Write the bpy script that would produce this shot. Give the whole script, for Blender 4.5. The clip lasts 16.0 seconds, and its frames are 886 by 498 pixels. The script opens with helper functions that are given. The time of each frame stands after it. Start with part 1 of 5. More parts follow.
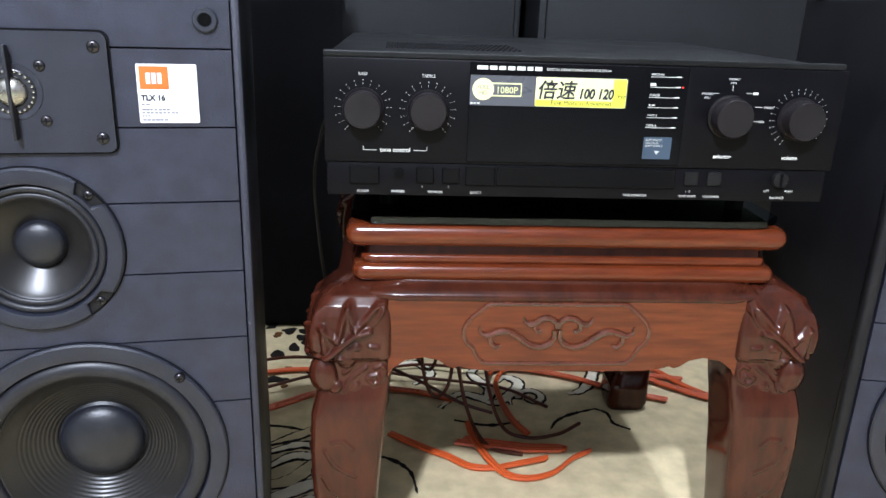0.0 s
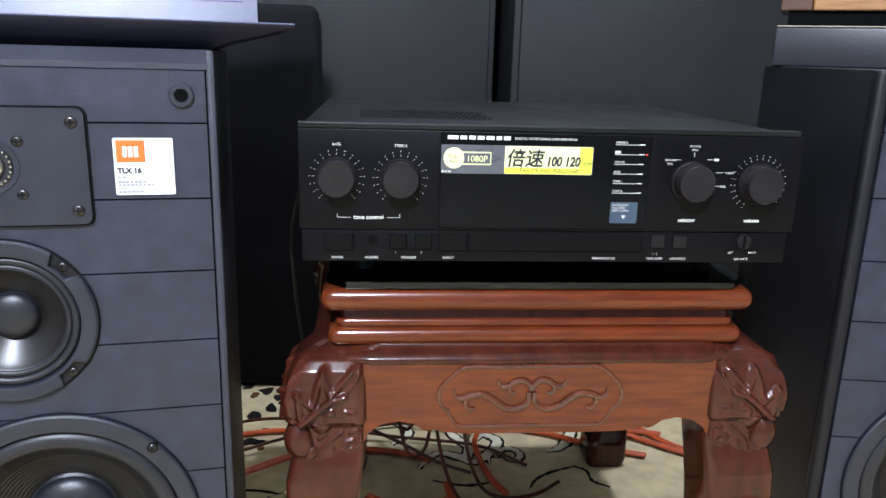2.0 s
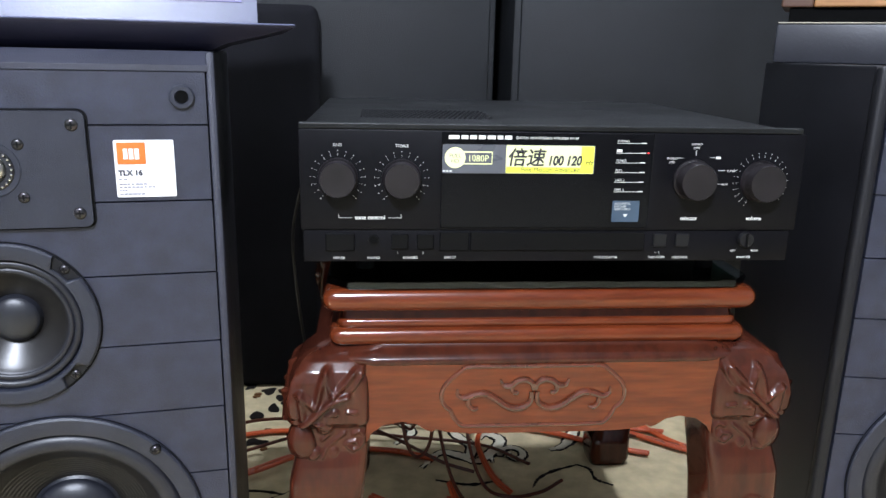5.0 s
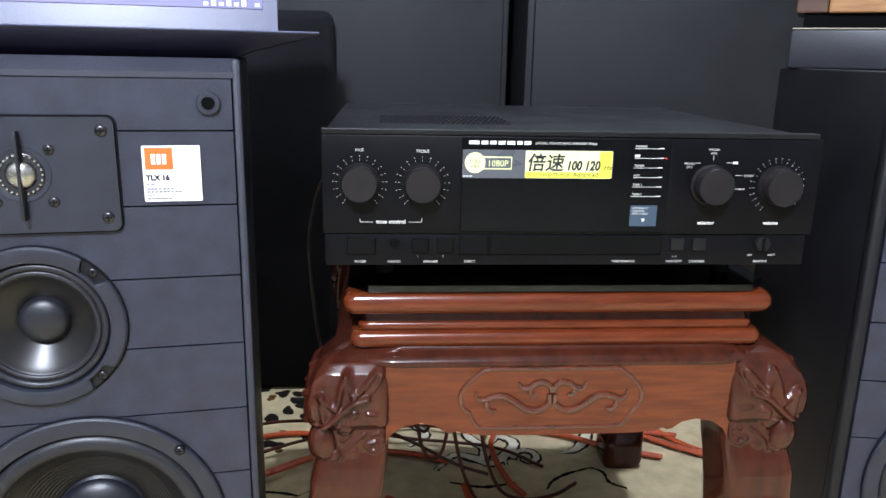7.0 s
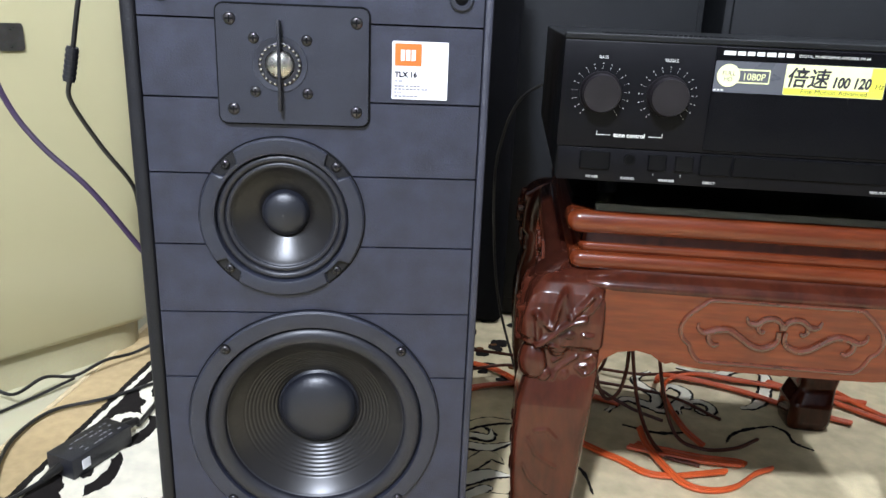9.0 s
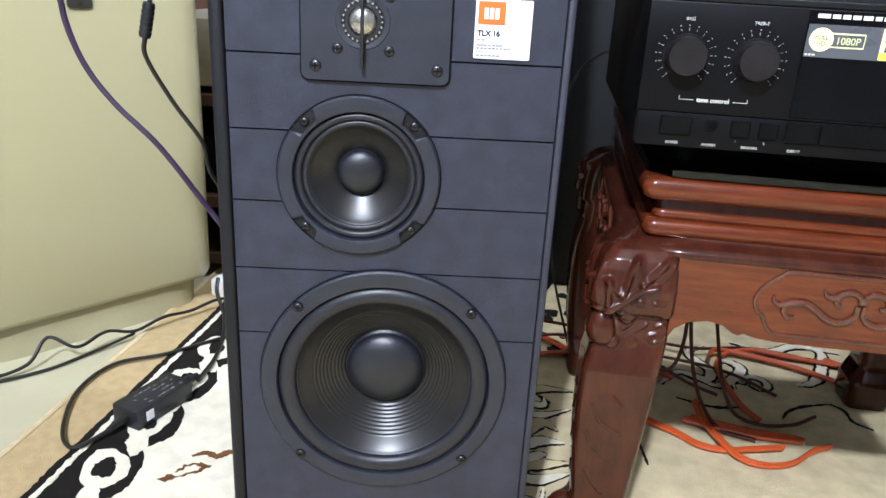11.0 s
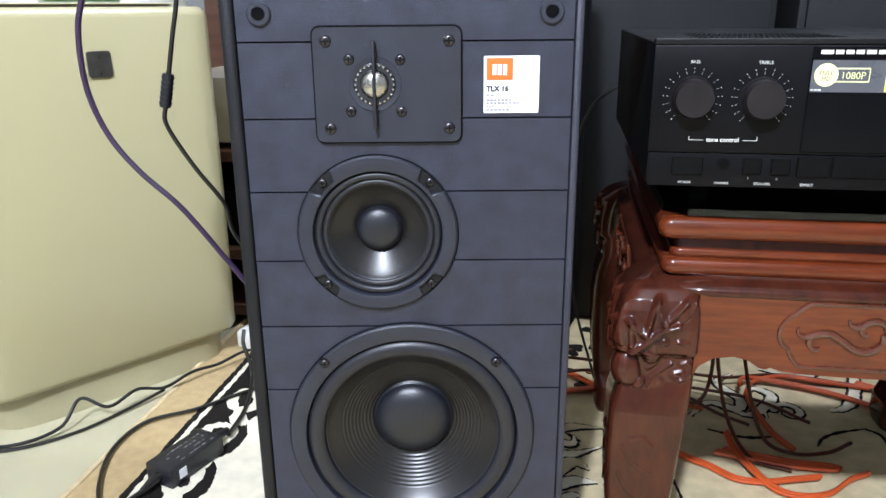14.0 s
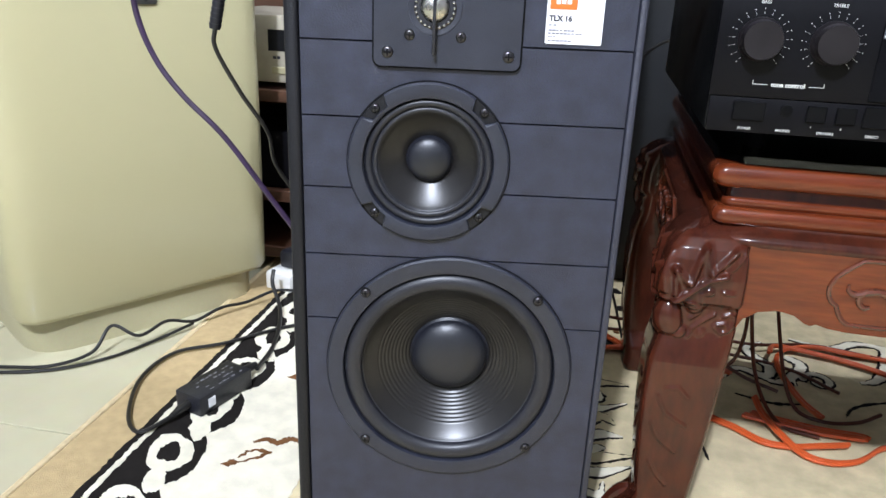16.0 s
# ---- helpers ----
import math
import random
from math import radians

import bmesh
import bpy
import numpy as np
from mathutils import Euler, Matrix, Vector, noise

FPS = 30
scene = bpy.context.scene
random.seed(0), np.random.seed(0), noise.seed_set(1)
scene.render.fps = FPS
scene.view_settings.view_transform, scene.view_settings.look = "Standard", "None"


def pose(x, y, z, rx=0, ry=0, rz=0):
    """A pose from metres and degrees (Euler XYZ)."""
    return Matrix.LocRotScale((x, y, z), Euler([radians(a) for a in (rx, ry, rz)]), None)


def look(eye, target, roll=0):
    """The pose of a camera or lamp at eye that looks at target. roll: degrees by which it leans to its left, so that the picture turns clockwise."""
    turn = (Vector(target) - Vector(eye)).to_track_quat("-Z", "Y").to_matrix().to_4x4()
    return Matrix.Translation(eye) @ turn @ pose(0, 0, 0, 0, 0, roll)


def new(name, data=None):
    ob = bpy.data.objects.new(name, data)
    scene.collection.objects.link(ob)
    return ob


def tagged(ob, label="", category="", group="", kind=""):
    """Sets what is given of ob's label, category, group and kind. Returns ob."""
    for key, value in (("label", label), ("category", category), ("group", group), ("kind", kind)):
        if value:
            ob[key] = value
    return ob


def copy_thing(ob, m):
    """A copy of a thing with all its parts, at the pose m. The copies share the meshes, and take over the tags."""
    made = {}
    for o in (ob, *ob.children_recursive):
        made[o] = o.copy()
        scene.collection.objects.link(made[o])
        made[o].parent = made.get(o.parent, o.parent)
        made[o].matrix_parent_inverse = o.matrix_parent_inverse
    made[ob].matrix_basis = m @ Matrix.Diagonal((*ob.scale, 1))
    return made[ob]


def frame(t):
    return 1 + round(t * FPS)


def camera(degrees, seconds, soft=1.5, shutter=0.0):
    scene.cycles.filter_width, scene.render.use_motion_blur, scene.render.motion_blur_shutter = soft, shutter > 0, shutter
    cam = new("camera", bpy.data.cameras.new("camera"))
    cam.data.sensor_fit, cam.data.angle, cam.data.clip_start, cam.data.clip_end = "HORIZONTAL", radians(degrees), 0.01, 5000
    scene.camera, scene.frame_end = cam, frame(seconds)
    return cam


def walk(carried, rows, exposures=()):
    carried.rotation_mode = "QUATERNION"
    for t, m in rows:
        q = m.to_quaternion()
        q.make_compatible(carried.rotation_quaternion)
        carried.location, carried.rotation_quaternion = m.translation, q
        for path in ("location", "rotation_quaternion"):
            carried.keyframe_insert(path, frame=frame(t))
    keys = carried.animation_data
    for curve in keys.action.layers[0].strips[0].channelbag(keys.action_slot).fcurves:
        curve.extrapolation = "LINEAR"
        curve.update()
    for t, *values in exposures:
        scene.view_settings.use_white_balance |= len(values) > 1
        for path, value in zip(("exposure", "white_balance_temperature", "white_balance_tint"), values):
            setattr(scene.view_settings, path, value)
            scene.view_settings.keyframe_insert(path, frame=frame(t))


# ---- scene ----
cam = camera(61.3, 16.0)
PATH = [
    (0, (-0.1934, -0.6519, 0.6116), (-0.1295, 0.2947, 0.2957), 1.93),
    (0.5, (-0.1890, -0.6507, 0.6211), (-0.0993, 0.3006, 0.3260), 1.50),
    (1, (-0.1893, -0.6518, 0.6235), (-0.0955, 0.3041, 0.3452), 1.58),
    (1.5, (-0.1919, -0.6556, 0.6240), (-0.0991, 0.3040, 0.3581), 1.70),
    (2, (-0.1875, -0.6592, 0.6276), (-0.0986, 0.3048, 0.3769), 1.65),
    (2.5, (-0.1895, -0.6584, 0.6237), (-0.0995, 0.3055, 0.3729), 1.83),
    (3, (-0.1895, -0.6581, 0.6268), (-0.1025, 0.3055, 0.3740), 1.74),
    (3.5, (-0.1873, -0.6575, 0.6290), (-0.0981, 0.3061, 0.3768), 1.67),
    (6, (-0.1897, -0.6579, 0.6280), (-0.1047, 0.3057, 0.3747), 1.08),
    (6.5, (-0.1915, -0.6589, 0.6264), (-0.1077, 0.3055, 0.3757), 1.14),
    (7, (-0.2005, -0.6652, 0.6310), (-0.1223, 0.3002, 0.3825), 1.18),
    (7.5, (-0.2285, -0.6722, 0.6282), (-0.1881, 0.2955, 0.3792), 1.21),
    (8, (-0.2553, -0.6681, 0.6130), (-0.2644, 0.2970, 0.3515), 1.56),
    (8.5, (-0.2795, -0.6618, 0.5983), (-0.3333, 0.2965, 0.3175), 1.72),
    (9, (-0.2971, -0.6573, 0.5849), (-0.3755, 0.2908, 0.2768), 2.41),
    (9.5, (-0.3201, -0.6567, 0.5689), (-0.4228, 0.2769, 0.2256), 3.35),
    (9.7, (-0.3252, -0.6590, 0.5637), (-0.4351, 0.2707, 0.2122), 3.65),
    (11.8, (-0.3324, -0.6614, 0.5947), (-0.4761, 0.2720, 0.2660), 1.55),
    (12, (-0.3303, -0.6614, 0.5996), (-0.4769, 0.2764, 0.2849), 0.54),
    (12.5, (-0.3289, -0.6613, 0.6011), (-0.4779, 0.2794, 0.2964), -0.45),
    (13, (-0.3267, -0.6621, 0.6011), (-0.4752, 0.2793, 0.2982), -0.88),
    (13.5, (-0.3257, -0.6624, 0.6014), (-0.4738, 0.2792, 0.2991), -0.93),
    (14, (-0.3313, -0.6648, 0.5943), (-0.4804, 0.2753, 0.2877), -0.49),
    (14.5, (-0.3394, -0.6655, 0.5879), (-0.4931, 0.2701, 0.2702), 0.07),
    (15, (-0.3443, -0.6674, 0.5824), (-0.5054, 0.2636, 0.2550), 0.61),
    (15.5, (-0.3516, -0.6694, 0.5708), (-0.5155, 0.2590, 0.2374), 1.04),
    (16, (-0.3560, -0.6712, 0.5633), (-0.5248, 0.2509, 0.2152), 2.32),
]
walk(cam, [(t, look(eye, target, roll)) for t, eye, target, roll in PATH])

# ---------------------------------------------------------------- light
world = bpy.data.worlds.new("world")
scene.world = world
world.use_nodes = True
world.node_tree.nodes["Background"].inputs[0].default_value = (0.5, 0.58, 0.75, 1)
world.node_tree.nodes["Background"].inputs[1].default_value = 0.02
scene.view_settings.exposure = 0.0


# one bright bulb hangs behind the camera, a weaker one over the stool
for energy, place in ((515, (-0.62, -2.0, 2.36)), (130, (0.42, 0.40, 2.55))):
    bulb = bpy.data.lights.new("ceiling_bulb_light", "POINT")
    bulb.energy, bulb.color, bulb.shadow_soft_size = energy, (0.85, 0.93, 1.11), 0.06
    new("ceiling_bulb_light", bulb).location = place


# ---------------------------------------------------------------- materials
def material(name, base, rough=0.5, metal=0.0, vary=0.15, scale=30.0, bump=0.1, bump_scale=300.0, coat=0.0, second=None, stretch=None, spec=0.5, wear=0.0, rv=0.08):
    """A surface with stains at a large scale, grain at a small one and fine relief."""
    m = bpy.data.materials.new(name)
    m.use_nodes = True
    nt = m.node_tree
    b = nt.nodes["Principled BSDF"]
    tc = nt.nodes.new("ShaderNodeTexCoord")
    mp = nt.nodes.new("ShaderNodeMapping")
    nt.links.new(tc.outputs["Object"], mp.inputs[0])
    if stretch:
        mp.inputs["Scale"].default_value = stretch
    n1 = nt.nodes.new("ShaderNodeTexNoise")
    n1.inputs["Scale"].default_value, n1.inputs["Detail"].default_value = scale, 6
    n2 = nt.nodes.new("ShaderNodeTexNoise")
    n2.inputs["Scale"].default_value, n2.inputs["Detail"].default_value = bump_scale, 3
    nt.links.new(mp.outputs[0], n1.inputs[0])
    nt.links.new(mp.outputs[0], n2.inputs[0])
    ramp = nt.nodes.new("ShaderNodeValToRGB")
    other = second or tuple(c * (1 - vary) for c in base)
    ramp.color_ramp.elements[0].position, ramp.color_ramp.elements[1].position = 0.35, 0.65
    ramp.color_ramp.elements[0].color, ramp.color_ramp.elements[1].color = (*other, 1), (*base, 1)
    nt.links.new(n1.outputs[0], ramp.inputs[0])
    mix = nt.nodes.new("ShaderNodeMix")
    mix.data_type, mix.blend_type = "RGBA", "MULTIPLY"
    mix.inputs[0].default_value = min(1.0, vary)
    nt.links.new(ramp.outputs[0], mix.inputs[6])
    nt.links.new(n2.outputs["Color"], mix.inputs[7])
    nt.links.new(mix.outputs[2], b.inputs["Base Color"])
    rr = nt.nodes.new("ShaderNodeMapRange")
    rr.inputs[3].default_value, rr.inputs[4].default_value = max(0.02, rough - rv - wear), min(1, rough + rv + wear)
    nt.links.new(n1.outputs[0], rr.inputs[0])
    nt.links.new(rr.outputs[0], b.inputs["Roughness"])
    b.inputs["Metallic"].default_value = metal
    b.inputs["Coat Weight"].default_value = coat
    b.inputs["Coat Roughness"].default_value = 0.06
    b.inputs["Specular IOR Level"].default_value = spec
    if bump:
        bn = nt.nodes.new("ShaderNodeBump")
        bn.inputs["Strength"].default_value, bn.inputs["Distance"].default_value = bump, 0.001
        nt.links.new(n2.outputs[0], bn.inputs["Height"])
        nt.links.new(bn.outputs[0], b.inputs["Normal"])
    return m


def glow(name, colour, strength):
    m = bpy.data.materials.new(name)
    m.use_nodes = True
    b = m.node_tree.nodes["Principled BSDF"]
    b.inputs["Base Color"].default_value = (*[c * 0.1 for c in colour], 1)
    b.inputs["Emission Color"].default_value = (*colour, 1)
    b.inputs["Emission Strength"].default_value = strength
    return m


def glass_material(name, colour):
    m = bpy.data.materials.new(name)
    m.use_nodes = True
    b = m.node_tree.nodes["Principled BSDF"]
    b.inputs["Base Color"].default_value = (*colour, 1)
    b.inputs["Transmission Weight"].default_value = 1.0
    b.inputs["Roughness"].default_value = 0.02
    b.inputs["IOR"].default_value = 1.5
    return m


VINYL = material("black_vinyl", (0.030, 0.032, 0.049), 0.5, vary=0.25, scale=14, bump=0.5, bump_scale=900)
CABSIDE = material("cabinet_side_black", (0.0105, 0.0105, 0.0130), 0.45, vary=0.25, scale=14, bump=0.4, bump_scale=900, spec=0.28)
BAFFLE = material("baffle_vinyl", (0.0265, 0.0300, 0.0520), 0.5, vary=0.36, scale=48, bump=0.32, bump_scale=620)
# near-black for pieces that stand for the shade inside holes and gaps
SHADEBLACK = material("shade_black", (0.0015, 0.0015, 0.0015), 0.9, bump=0, spec=0.1)
GROOVE = material("groove_black", (0.004, 0.004, 0.005), 0.8, bump=0, spec=0.15)
PLASTIC = material("black_plastic", (0.015, 0.0155, 0.021), 0.38, vary=0.2, scale=40, bump=0.25, bump_scale=1400)
FRAME = material("driver_frame", (0.0185, 0.0210, 0.0335), 0.42, vary=0.2, scale=40, bump=0.3, bump_scale=1200)
RUBBER = material("rubber", (0.015, 0.0155, 0.021), 0.42, vary=0.2, bump=0.1, spec=0.45)
CONE = material("cone_black", (0.0090, 0.0080, 0.0080), 0.34, vary=0.08, scale=6, bump=0, spec=0.45, rv=0.02)
CAP = material("dust_cap", (0.0115, 0.0128, 0.0185), 0.36, vary=0.2, bump=0.2, bump_scale=1200)
SCREW = material("screw_steel", (0.09, 0.086, 0.09), 0.3, metal=0.9, vary=0.4, scale=300, bump=0)
DOME = material("dome_metal", (0.55, 0.53, 0.49), 0.28, metal=1.0, vary=0.2, scale=200, bump=0.1)
CHROME = material("silver_ring", (0.75, 0.74, 0.72), 0.2, metal=1.0, vary=0.2, scale=200, bump=0)
LABELWHITE = material("label_white", (0.78, 0.78, 0.8), 0.35, vary=0.05, bump=0)
ORANGE = material("label_orange", (0.85, 0.16, 0.03), 0.35, vary=0.08, bump=0)
INK = material("ink_black", (0.02, 0.02, 0.03), 0.5, bump=0)
INKGREY = material("ink_grey", (0.25, 0.25, 0.28), 0.5, bump=0)
INKDIM = material("ink_dim", (0.055, 0.055, 0.06), 0.5, bump=0)
# dull black of the slab that stands for a shadow
SHADOWBLACK = material("dull_shadow_black", (0.011, 0.011, 0.013), 0.95, vary=0.3, scale=9, bump=0.4, bump_scale=600, spec=0.06)
PRINT = material("print_white", (0.7, 0.7, 0.66), 0.5, vary=0.05, bump=0)
AMPBLACK = material("amp_black", (0.0050, 0.0048, 0.0062), 0.38, vary=0.25, scale=25, bump=0.12, bump_scale=1500, spec=0.10)
AMPTOP = material("amp_cover", (0.008, 0.009, 0.010), 0.42, vary=0.5, scale=12, bump=0.3, bump_scale=1200, wear=0.1, spec=0.28)
AMPGLOSS = material("amp_window", (0.004, 0.004, 0.005), 0.14, vary=0.2, scale=30, bump=0, spec=0.16)
KNOB = material("knob_black", (0.0160, 0.0135, 0.0150), 0.30, vary=0.3, scale=40, bump=0.15, bump_scale=1500, spec=0.3)
BUTTON = material("button_black", (0.004, 0.004, 0.0045), 0.3, bump=0.1, spec=0.10)
BUTTONGREY = material("button_grey", (0.008, 0.008, 0.009), 0.4, bump=0.1, spec=0.25)
YELLOW = material("sticker_yellow", (0.83, 0.83, 0.08), 0.3, vary=0.08, bump=0)
PALE = material("sticker_pale", (0.84, 0.86, 0.44), 0.3, vary=0.05, bump=0)
STICKERGREY = material("sticker_grey", (0.09, 0.095, 0.11), 0.3, vary=0.1, bump=0)
STICKERBLUE = material("sticker_blue", (0.045, 0.075, 0.115), 0.35, vary=0.15, bump=0)
LED = glow("red_led", (1.0, 0.03, 0.03), 3.0)
WOOD = material("rosewood", (0.140, 0.0280, 0.0085), 0.16, vary=0.3, scale=70, bump=0.04, bump_scale=200, coat=0.45, second=(0.092, 0.0180, 0.006), stretch=(0.30, 1.6, 2.6), spec=0.20, rv=0.05)
# same rosewood, darker: shade of neck, waist and legs is in the colour
WOODDARK = material("rosewood_shaded", (0.066, 0.0160, 0.0078), 0.14, vary=0.3, scale=30, bump=0.03, bump_scale=120, coat=0.40, second=(0.040, 0.0098, 0.0055), stretch=(2.0, 2.0, 0.6), spec=0.18)
WOODPOLISH = material("rosewood_polished", (0.105, 0.024, 0.010), 0.18, vary=0.3, scale=40, bump=0.03, bump_scale=200, coat=0.7, second=(0.07, 0.017, 0.007), spec=0.6)
PALEWOOD = material("pale_wood", (0.42, 0.21, 0.075), 0.45, vary=0.3, scale=20, bump=0.1, second=(0.28, 0.12, 0.04), stretch=(1, 8, 8))
GLASS = glass_material("green_glass", (0.14, 0.32, 0.31))
CREAM = material("cream_enamel", (0.41, 0.375, 0.215), 0.30, vary=0.02, scale=1.5, bump=0.02, bump_scale=60, coat=0.2, rv=0.01)
CREAMGREY = material("cream_plinth", (0.44, 0.40, 0.24), 0.4, vary=0.15, scale=8, bump=0.05)
FASCIA = material("grey_fascia", (0.30, 0.29, 0.24), 0.3, vary=0.15, bump=0)
GREEN = glow("green_light", (0.15, 0.9, 0.05), 0.7)
BADGE = material("badge_metal", (0.16, 0.15, 0.13), 0.3, metal=0.7, vary=0.3, scale=60, bump=0.05)
TILE = material("floor_tile", (0.48, 0.445, 0.30), 0.2, vary=0.08, scale=4, bump=0.02, bump_scale=40)
GROUT = material("grout", (0.38, 0.35, 0.26), 0.8, bump=0.2)
RUG = material("rug_cream", (0.74, 0.62, 0.38), 0.95, vary=0.25, scale=30, bump=0.9, bump_scale=700, spec=0.1)
RUGTAN = material("rug_tan", (0.49, 0.365, 0.19), 0.95, vary=0.14, scale=70, bump=0.9, bump_scale=700, spec=0.1)
RUGWHITE = material("rug_white", (0.84, 0.78, 0.61), 0.95, vary=0.15, scale=40, bump=0.9, bump_scale=700, spec=0.1)
RUGBLACK = material("rug_black", (0.018, 0.015, 0.013), 0.95, vary=0.3, scale=60, bump=0.9, bump_scale=700, spec=0.1)
RUGBIND = material("rug_binding", (0.64, 0.51, 0.30), 0.95, vary=0.15, scale=80, bump=0.9, bump_scale=700, spec=0.1)
RUGBROWN = material("rug_brown", (0.20, 0.09, 0.035), 0.95, vary=0.3, scale=60, bump=0.9, bump_scale=700, spec=0.1)
CABLEBLACK = material("cable_black", (0.012, 0.011, 0.010), 0.4, bump=0)
CABLEBROWN = material("cable_brown", (0.085, 0.020, 0.009), 0.4, bump=0, spec=0.3)
CABLEORANGE = material("cable_orange", (0.62, 0.10, 0.025), 0.3, vary=0.15, bump=0)
CABLEPURPLE = material("cable_purple", (0.04, 0.022, 0.055), 0.35, bump=0)
WALL = material("wall_paint", (0.20, 0.20, 0.195), 0.7, vary=0.06, scale=3, bump=0.1, bump_scale=80)
CEILING = material("ceiling_paint", (0.34, 0.34, 0.335), 0.8, vary=0.05, scale=3, bump=0.05)
BIGBLACK = material("big_cabinet_black", (0.0085, 0.0098, 0.0115), 0.6, vary=0.35, scale=10, bump=0.6, bump_scale=600, spec=0.32)
LAPTOP = material("laptop_grey", (0.08, 0.088, 0.15), 0.35, vary=0.15, scale=30, bump=0.1)
# the blue in this colour stands for screen light spilled on the base
LAPTOPDARK = material("laptop_dark", (0.024, 0.025, 0.058), 0.4, vary=0.2, bump=0.1)
SCREEN = glow("laptop_screen", (0.35, 0.33, 0.75), 0.55)
ICON = glow("screen_icon", (0.85, 0.88, 1.0), 1.2)
BEIGE = material("deck_beige", (0.42, 0.38, 0.29), 0.4, vary=0.15, bump=0.05)
SHELFWOOD = material("shelf_wood", (0.10, 0.045, 0.025), 0.4, vary=0.3, scale=10, bump=0.1, stretch=(1, 8, 8))
STRIPWHITE = material("power_strip_white", (0.75, 0.74, 0.70), 0.35, vary=0.08, bump=0)
GREYBOX = material("grey_box", (0.024, 0.025, 0.032), 0.45, vary=0.2, scale=20, bump=0.2)


# ---------------------------------------------------------------- builders
def part(name, bm, mat, parent=None, label="", smooth=False, kind=""):
    me = bpy.data.meshes.new(name)
    bm.normal_update()
    bm.to_mesh(me)
    bm.free()
    me.materials.append(mat)
    if smooth:
        me.polygons.foreach_set("use_smooth", [True] * len(me.polygons))
        me.set_sharp_from_angle(angle=radians(38))
    ob = new(name, me)
    if parent:
        ob.parent = parent
    if label or kind:
        tagged(ob, label, kind=kind)
    return ob


def thing(name, label, category, m=None, group=""):
    ob = new(name)
    ob.empty_display_size = 0.05
    if m is not None:
        ob.matrix_world = m
    return tagged(ob, label, category, group)


def box(x0, x1, y0, y1, z0, z1, bevel=0.0, seg=2, bm=None):
    bm = bm or bmesh.new()
    made = bmesh.ops.create_cube(bm, size=1.0)["verts"]
    for v in made:
        v.co = ((x0 + x1) / 2 + v.co.x * (x1 - x0), (y0 + y1) / 2 + v.co.y * (y1 - y0), (z0 + z1) / 2 + v.co.z * (z1 - z0))
    if bevel:
        edges = {e for v in made for e in v.link_edges}
        bmesh.ops.bevel(bm, geom=list(edges), offset=bevel, segments=seg, affect="EDGES", profile=0.5)
    return bm


def lathe(profile, centre, seg=64, bm=None, close=False):
    """Turns (radius, y) round the y axis through centre."""
    bm = bm or bmesh.new()
    rings = []
    for r, y in profile:
        if r < 1e-6:
            rings.append([bm.verts.new((centre[0], centre[1] + y, centre[2]))])
        else:
            rings.append([bm.verts.new((centre[0] + r * math.cos(2 * math.pi * k / seg), centre[1] + y, centre[2] + r * math.sin(2 * math.pi * k / seg))) for k in range(seg)])
    for a, b in zip(rings, rings[1:]):
        for k in range(seg):
            l = (k + 1) % seg
            if len(a) == 1 and len(b) > 1:
                bm.faces.new((a[0], b[k], b[l]))
            elif len(b) == 1 and len(a) > 1:
                bm.faces.new((a[k], b[0], a[l]))
            elif len(a) > 1:
                bm.faces.new((a[k], b[k], b[l], a[l]))
    bmesh.ops.recalc_face_normals(bm, faces=bm.faces)
    return bm


def rod(p, q, r, seg=16, r2=None, bm=None):
    """A capped rod from p to q."""
    bm = bm or bmesh.new()
    p, q = Vector(p), Vector(q)
    turn = (q - p).to_track_quat("Z", "Y").to_matrix()
    rings = [[bm.verts.new(c + turn @ Vector((s * math.cos(2 * math.pi * k / seg), s * math.sin(2 * math.pi * k / seg), 0))) for k in range(seg)] for c, s in ((p, r), (q, r2 or r))]
    for k in range(seg):
        l = (k + 1) % seg
        bm.faces.new((rings[0][k], rings[0][l], rings[1][l], rings[1][k]))
    bm.faces.new(rings[0][::-1])
    bm.faces.new(rings[1])
    return bm


def smooth_line(points, per=8):
    """Catmull-Rom through the points."""
    pts = [Vector(p) for p in points]
    pts = [pts[0] * 2 - pts[1], *pts, pts[-1] * 2 - pts[-2]]
    out = []
    for a, b, c, d in zip(pts, pts[1:], pts[2:], pts[3:]):
        for k in range(per):
            t = k / per
            out.append(0.5 * (2 * b + (c - a) * t + (2 * a - 5 * b + 4 * c - d) * t * t + (3 * b - a - 3 * c + d) * t ** 3))
    return out + [pts[-2]]


